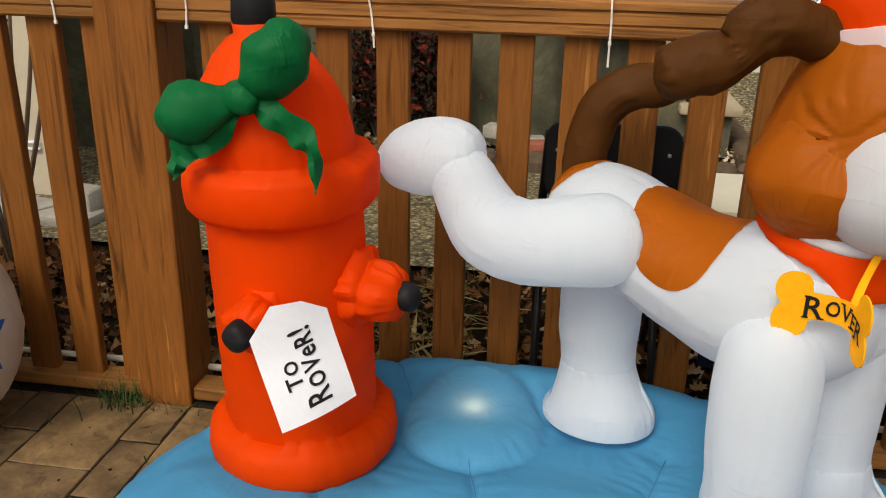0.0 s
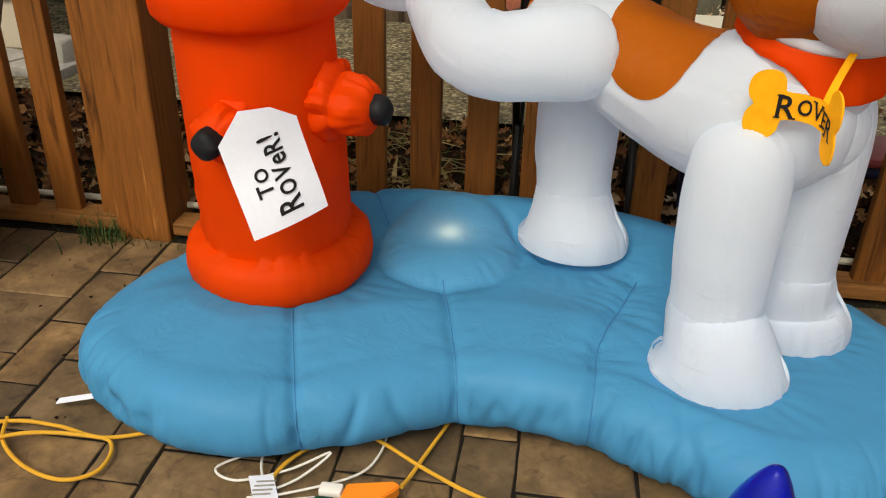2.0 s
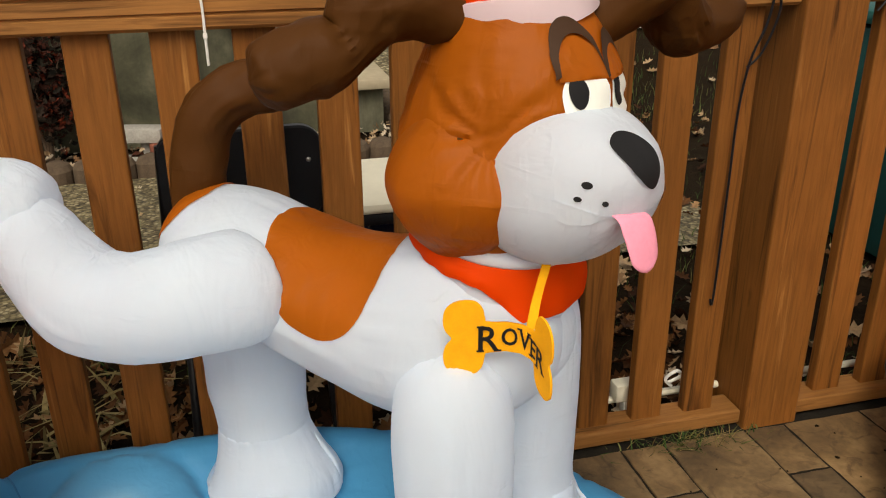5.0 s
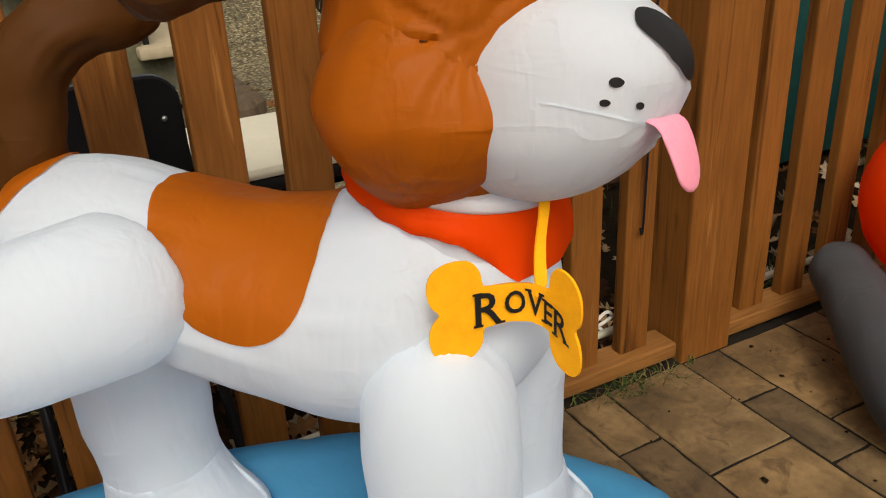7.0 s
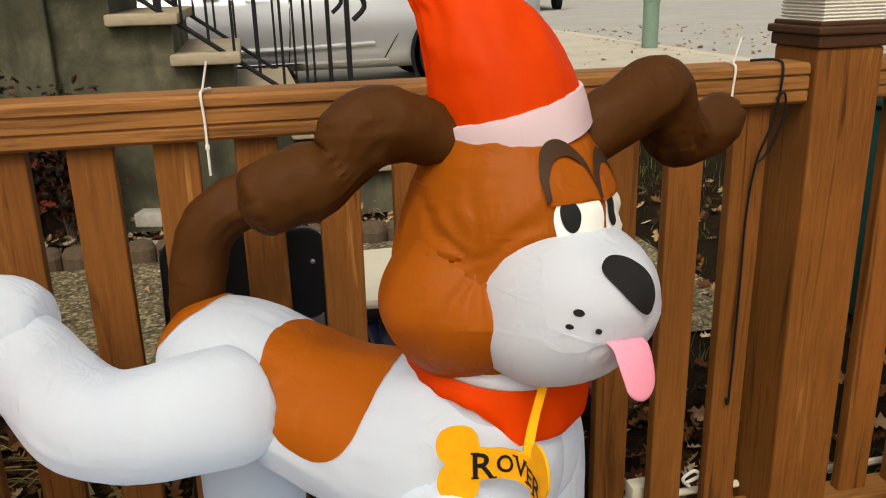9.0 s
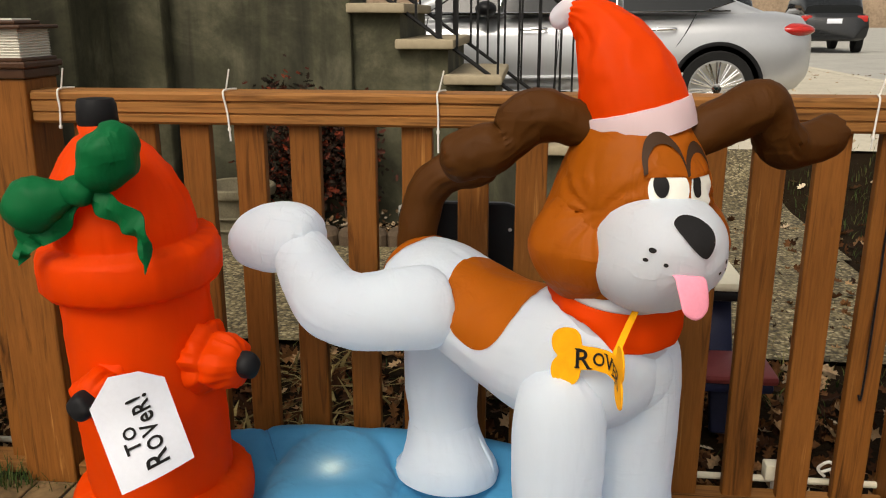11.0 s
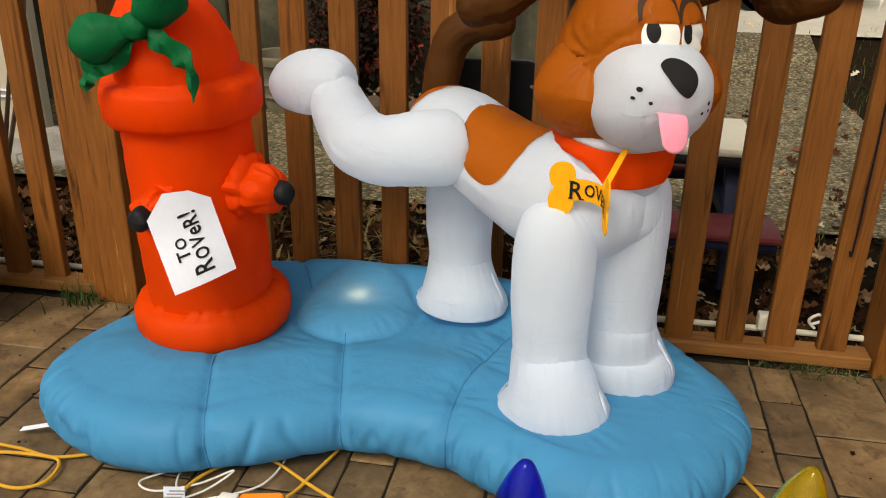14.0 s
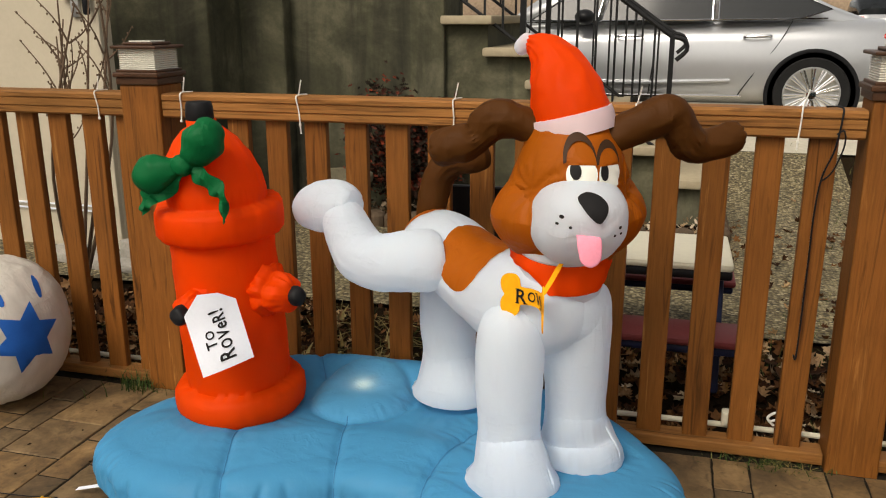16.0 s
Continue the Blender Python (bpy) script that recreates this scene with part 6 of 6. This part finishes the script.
# ---------- things on the fence ----------
def cable_tie(x, lean, long):
    bm = bmesh.new()
    y0 = FY - 0.027
    pipe(bm, [(x + 0.012, y0 + 0.05, 1.0475), (x, y0 + 0.012, 1.048), (x - 0.002, y0 - 0.003, 1.040), (x + lean * 0.5, y0, 1.0), (x + lean, y0 - 0.002, 0.960), (x + lean * 1.1, y0, 0.955 - long)], 0.0023, 6, 24)
    box(bm, (x + lean, y0 - 0.002, 0.958), (0.007, 0.006, 0.008), 0.001)
    pipe(bm, [(x, y0 + 0.012, 1.046), (x + 0.006, y0 + 0.01, 1.07), (x + 0.012, y0 + 0.008, 1.095)], 0.002, 6, 8)
    tagged(part("cable_tie", bm, M_WHITECORD), "white plastic cable tie looped round the rail", "cable tie", "cable ties")


for x, lean, long in ((-1.15, 0.008, 0.0), (-0.83, -0.004, 0.0), (-0.425, 0.008, 0.025), (0.075, 0.0, 0.045), (0.60, 0.004, 0.02), (1.03, -0.006, 0.02), (1.405, 0.004, 0.01), (1.85, 0.004, 0.02)):
    cable_tie(x, lean, long)
cord("hanging_wire", [(1.095, FY + 0.03, 1.047), (1.125, FY - 0.01, 1.050), (1.128, FY - 0.029, 1.03), (1.118, FY - 0.028, 0.94), (1.095, FY - 0.02, 0.86), (1.088, FY - 0.012, 0.75), (1.088, FY - 0.012, 0.6), (1.086, FY - 0.012, 0.35), (1.078, FY - 0.013, 0.345)], 0.0026, M_BLKPL, "black wire hanging down a fence slat")
cord("hanging_wire", [(1.118, FY - 0.03, 0.98), (1.135, FY - 0.03, 0.99), (1.14, FY - 0.028, 0.95), (1.12, FY - 0.02, 0.88), (1.094, FY - 0.014, 0.85)], 0.0024, M_BLKPL, "black wire loop on the fence rail", 24)
cord("hanging_wire", [(1.36, FY - 0.03, 0.95), (1.45, FY - 0.028, 1.04), (1.5, FY, 1.04), (1.58, FY - 0.03, 1.01), (1.68, FY - 0.028, 1.04), (1.9, FY - 0.03, 0.97)], 0.0024, M_BLKPL, "black wire twisted round the fence rail", 30)
cord("cable", [(-1.9, FY + 0.09, 0.04), (-0.9, FY + 0.085, 0.05), (0.2, FY + 0.09, 0.045), (0.75, FY + 0.085, 0.055), (1.2, FY + 0.09, 0.05), (2.6, FY + 0.09, 0.045)], 0.009, M_CREAM, "cream cable running along the foot of the fence", 40)
e = thing("outdoor_plug", (0.935, FY + 0.075, 0.05), "cream plastic outdoor plug behind the slats", "plug")
bm = bmesh.new()
box(bm, (0, 0, 0.035), (0.055, 0.04, 0.045), 0.005)
part("housing", bm, M_CREAM, e)
bm = bmesh.new()
box(bm, (0.008, -0.005, -0.005), (0.026, 0.026, 0.036), 0.004)
part("connector", bm, M_WHITECORD, e)
cord("cable", [(1.05, FY + 0.07, 0.09), (1.075, FY + 0.06, 0.11), (1.06, FY + 0.06, 0.125), (1.04, FY + 0.07, 0.10), (1.06, FY + 0.075, 0.075)], 0.004, M_WHITECORD, "curled white wire behind the fence", 20)

# ---------- plants and litter ----------
def leafy(name, stops, rough=0.8, shine=0.12):
    m, nt, p, o = mat_new(name)
    g = nt.nodes.new("ShaderNodeNewGeometry")
    c = ramp(nt, g.outputs["Random Per Island"], stops)
    v = coords(nt)
    c = mix(nt, c, ramp(nt, noise_node(nt, v, 90, 3), [(0.3, (0.6, 0.6, 0.6)), (0.7, (1.1, 1.1, 1.1))]), 0.7, "MULTIPLY")
    nt.links.new(c, p.inputs["Base Color"])
    p.inputs["Roughness"].default_value, p.inputs["Specular IOR Level"].default_value = rough, shine
    return m


M_LEAF = leafy("dry_leaves", [(0.0, (0.022, 0.009, 0.004)), (0.45, (0.085, 0.034, 0.012)), (0.8, (0.22, 0.10, 0.035)), (1.0, (0.48, 0.33, 0.18))])
M_PALE = leafy("pale_dry_leaves", [(0.0, (0.16, 0.08, 0.035)), (0.5, (0.36, 0.24, 0.13)), (1.0, (0.66, 0.55, 0.40))])
M_STRAW = leafy("straw", [(0.0, (0.07, 0.05, 0.018)), (0.5, (0.19, 0.14, 0.05)), (1.0, (0.36, 0.28, 0.12))])
M_GRASS = leafy("grass_blades", [(0.0, (0.02, 0.04, 0.012)), (0.6, (0.05, 0.085, 0.02)), (1.0, (0.16, 0.15, 0.05))])
M_REDLEAF = leafy("reddish_leaves", [(0.0, (0.012, 0.010, 0.006)), (0.55, (0.030, 0.018, 0.012)), (0.82, (0.08, 0.020, 0.012)), (1.0, (0.26, 0.045, 0.018))])
LR = random.Random(11)


def leaf(verts, faces, p, size, spin, tip, lobes=True):
    """One lobed leaf, folded along its rib."""
    n = 12
    base = len(verts)
    m = Matrix.Translation(p) @ Euler((tip[0], tip[1], spin)).to_matrix().to_4x4()
    edge = [(0, -0.5), (0.10, -0.3), (0.30, -0.28), (0.14, -0.08), (0.36, 0.06), (0.15, 0.18), (0.24, 0.36), (0, 0.5)]
    pts = edge + [(-x, y) for x, y in edge[-2:0:-1]]
    curl = LR.uniform(0.2, 0.9)
    verts.append(tuple(m @ Vector((0, 0, 0))))
    for x, y in pts:
        verts.append(tuple(m @ Vector((x * size, y * size, (abs(x) * curl + y * y * curl * 0.8) * size))))
    k = len(pts)
    for i in range(k):
        faces.append((base, base + 1 + i, base + 1 + (i + 1) % k))


def blade(verts, faces, p, h, lean, w):
    base = len(verts)
    s = Vector((-lean[1], lean[0], 0)).normalized() * w
    for k, f in ((0, 1.0), (0.5, 0.7), (1.0, 0.1)):
        c = Vector(p) + Vector((lean[0] * k * k, lean[1] * k * k, h * (k - 0.25 * k * k)))
        verts += [tuple(c - s * f), tuple(c + s * f)]
    faces += [(base, base + 1, base + 3, base + 2), (base + 2, base + 3, base + 5, base + 4)]


def stuff(name, verts, faces, material, label, category):
    me = bpy.data.meshes.new(name)
    me.from_pydata(verts, [], faces)
    me.materials.append(material)
    return tagged(new(name, me), label, category, "", "stuff")


def scatter(n, x0, x1, y0, y1, size, lift=0.02, tilt=0.5):
    v, f = [], []
    for _ in range(n):
        x, y = LR.uniform(x0, x1), LR.uniform(y0, y1)
        leaf(v, f, (x, y, rise(x, y) - 0.012 + LR.random() ** 2 * lift), LR.uniform(*size), LR.uniform(0, 6.3), (LR.gauss(0, tilt), LR.gauss(0, tilt)))
    return v, f


v, f = scatter(1500, -3.0, -0.55, 1.86, 2.7, (0.05, 0.09), 0.05, 0.6)
for n, box4 in ((900, (-0.6, 1.3, 1.86, 2.8)), (420, (1.0, 2.9, 2.0, 5.0))):
    w, g = scatter(n, *box4, (0.04, 0.08), 0.035, 0.6)
    off = len(v)
    v, f = v + w, f + [tuple(i + off for i in t) for t in g]
stuff("fallen_leaves", v, f, M_LEAF, "dry brown oak leaves littering the soil", "leaves")
v, f = scatter(260, 0.3, 3.4, 1.88, 2.85, (0.045, 0.085), 0.03, 0.6)
w, g = scatter(220, -1.5, 5, 2.85, 7, (0.05, 0.09), 0.02, 0.4)
q, h = scatter(260, 3.2, 8.5, 8.5, 15, (0.05, 0.10), 0.02, 0.4)
g, w = g + [tuple(i + len(w) for i in t) for t in h], w + q
off = len(v)
v, f = v + w, f + [tuple(i + off for i in t) for t in g]
stuff("fallen_leaves", v, f, M_PALE, "pale curled dry leaves on soil and path", "leaves")
v, f = [], []
for _ in range(190):
    x, y, a = LR.gauss(-0.42, 0.16), LR.uniform(1.9, 2.65), LR.uniform(0, 6.3)
    r = LR.uniform(0.05, 0.18)
    blade(v, f, (x, y, -0.005 + LR.random() * 0.05), LR.uniform(0.01, 0.07), (math.cos(a) * r, math.sin(a) * r), LR.uniform(0.002, 0.009))
stuff("straw", v, f, M_STRAW, "yellowed straw and dead stalks on the soil", "straw")
v, f = [], []
for cx, cy, n, sx, sy, h in ((-1.08, 1.735, 90, 0.04, 0.02, 0.12), (-1.0, 1.75, 40, 0.06, 0.02, 0.06), (1.04, 1.745, 170, 0.07, 0.018, 0.05), (1.7, 1.9, 140, 0.2, 0.05, 0.08), (1.25, 2.6, 240, 0.5, 0.16, 0.09), (1.9, 3.4, 700, 0.5, 0.6, 0.05), (-0.2, 2.3, 160, 0.5, 0.3, 0.06), (-1.6, 2.0, 260, 0.5, 0.2, 0.11), (2.6, 5.4, 900, 0.5, 0.6, 0.10), (0.2, 2.75, 120, 0.6, 0.1, 0.07)):
    for _ in range(n):
        x, y, a = LR.gauss(cx, sx), LR.gauss(cy, sy), LR.uniform(0, 6.3)
        r = LR.uniform(0.01, 0.06)
        blade(v, f, (x, y, rise(x, y) - 0.015), h * LR.uniform(0.4, 1.1), (math.cos(a) * r, math.sin(a) * r), LR.uniform(0.0012, 0.003))
stuff("grass", v, f, M_GRASS, "tufts of dark green grass at the fence and in the yard", "grass")
v, f = [], []
for _ in range(45):
    x, y, a = LR.gauss(1.05, 0.08), LR.gauss(1.745, 0.02), LR.uniform(0, 6.3)
    r = LR.uniform(0.02, 0.07)
    blade(v, f, (x, y, 0.0), LR.uniform(0.01, 0.05), (math.cos(a) * r, math.sin(a) * r * 0.6), 0.0012)
stuff("dry_grass", v, f, M_STRAW, "dry grass wisps at the post foot", "grass")
v, f = [], []
for _ in range(170):
    side = LR.random() < 0.75
    x, y = (LR.uniform(0.85, 2.4), LR.uniform(0.9, 1.74)) if side else (LR.uniform(-1.9, -0.8), LR.uniform(0.8, 1.74))
    s = min(0.008, 0.0016 + LR.expovariate(1 / 0.0018))
    b0 = len(v)
    for k in range(6):
        a = k * math.pi / 3
        v.append((x + math.cos(a) * s * LR.uniform(0.6, 1.3), y + math.sin(a) * s * LR.uniform(0.6, 1.3), 0.0035))
    v.append((x, y, 0.0065))
    f += [(b0 + k, b0 + (k + 1) % 6, b0 + 6) for k in range(6)]
stuff("dirt_crumbs", v, f, M_SOIL, "crumbs of dirt scattered on the pavers", "dirt")


def shrub(name, x, y, h, spread, n, material, label, stems=7, size=(0.03, 0.06)):
    e = thing(name, (x, y, -0.02), label, "shrub")
    tips = []
    for i in range(stems):
        a = 2 * math.pi * i / stems + LR.uniform(-0.3, 0.3)
        top = Vector((math.cos(a) * spread * LR.uniform(0.3, 1), math.sin(a) * spread * LR.uniform(0.3, 1) * 0.6, h * LR.uniform(0.6, 1)))
        bm = bmesh.new()
        pipe(bm, [(0, 0, 0), top * 0.4 + Vector((0, 0, 0.08)), top], np.linspace(0.009, 0.003, 10), 6, 10)
        part("stem", bm, M_BARK, e)
        tips.append(top)
    v, f = [], []
    for _ in range(n):
        t = LR.choice(tips) * LR.uniform(0.4, 1.05) + Vector((LR.gauss(0, 0.06), LR.gauss(0, 0.06), LR.gauss(0, 0.05)))
        leaf(v, f, t, LR.uniform(*size), LR.uniform(0, 6.3), (LR.gauss(0, 0.7), LR.gauss(0, 0.7)))
    me = bpy.data.meshes.new("foliage")
    me.from_pydata(v, [], f)
    me.materials.append(material)
    ob = new("foliage", me)
    ob.parent = e
    return e


shrub("shrub", -1.02, 4.5, 0.86, 0.30, 2400, M_REDLEAF, "dark shrub with red leaves in the garden bed", 16, (0.025, 0.05))
shrub("shrub", -0.75, 4.5, 0.74, 0.25, 1300, M_REDLEAF, "low reddish shrub in the garden bed", 7)
v, f = scatter(700, -1.4, 0.9, 4.32, 4.66, (0.02, 0.05), 0.12, 0.8)
stuff("ground_cover", v, f, M_PALE, "dry ground cover in the garden bed", "plants")
e = thing("bare_shrub", (-1.95, 2.55, -0.02), "bare brown shrub with budding twigs", "shrub")
for k in range(7):
    a = LR.uniform(-0.5, 0.5)
    top = Vector((LR.uniform(-0.5, 0.35), LR.uniform(-0.25, 0.3), LR.uniform(1.1, 1.7)))
    mid = top * 0.5 + Vector((LR.uniform(-0.1, 0.1), LR.uniform(-0.1, 0.1), 0))
    bm = bmesh.new()
    pipe(bm, [(0, 0, 0), mid, top], np.linspace(0.011, 0.003, 14), 6, 14)
    st = part("branch", bm, M_BARK, e)
    for j in range(4):
        p = mid.lerp(top, LR.uniform(0.0, 0.8))
        q = p + Vector((LR.uniform(-0.18, 0.18), LR.uniform(-0.1, 0.1), LR.uniform(0.08, 0.3)))
        bm = bmesh.new()
        pipe(bm, [p, (p + q) / 2 + Vector((0.02, 0, 0)), q], np.linspace(0.005, 0.002, 8), 5, 8)
        for z in range(5):
            ball(bm, p.lerp(q, 0.3 + z * 0.17) + Vector((0.004, 0, 0)), (0.004, 0.004, 0.006), m=4)
        part("twig", bm, M_BARK, st)

# dark green bin seen through the far slats
e = thing("storage_bin", (2.75, 2.75, 0), "dark green plastic storage bin behind the fence", "bin")
bm = bmesh.new()
box(bm, (0, 0, 0.38), (1.1, 0.5, 0.76), 0.03)
part("body", bm, plain("dark_green_bin", (0.008, 0.05, 0.045), 0.5, vary=0.2), e)
bm = bmesh.new()
box(bm, (0, 0, 0.79), (1.14, 0.54, 0.05), 0.02)
part("lid", bm, plain("teal_lid", (0.012, 0.075, 0.065), 0.5, vary=0.2), e)


x, wide = -1.225 - 0.3157 * 5, True
while x < 2.6:
    w = 0.2115 if wide else 0.1042
    top, low = 1.762, (1.462 if wide else 1.59)
    while top > -0.6:
        me = paver(round(w - 0.005, 4), round(top - low - 0.005, 4), rng.randrange(3))
        share("paver", me, paving, Matrix.Translation((x + w / 2, (top + low) / 2, rng.uniform(-0.003, 0.0) - 0.016)) @ Matrix.Rotation(rng.uniform(-0.008, 0.008), 4, "Z"))
        top, low = low, low - (0.2185 if wide else 0.2185)
    x += w
    wide = not wide
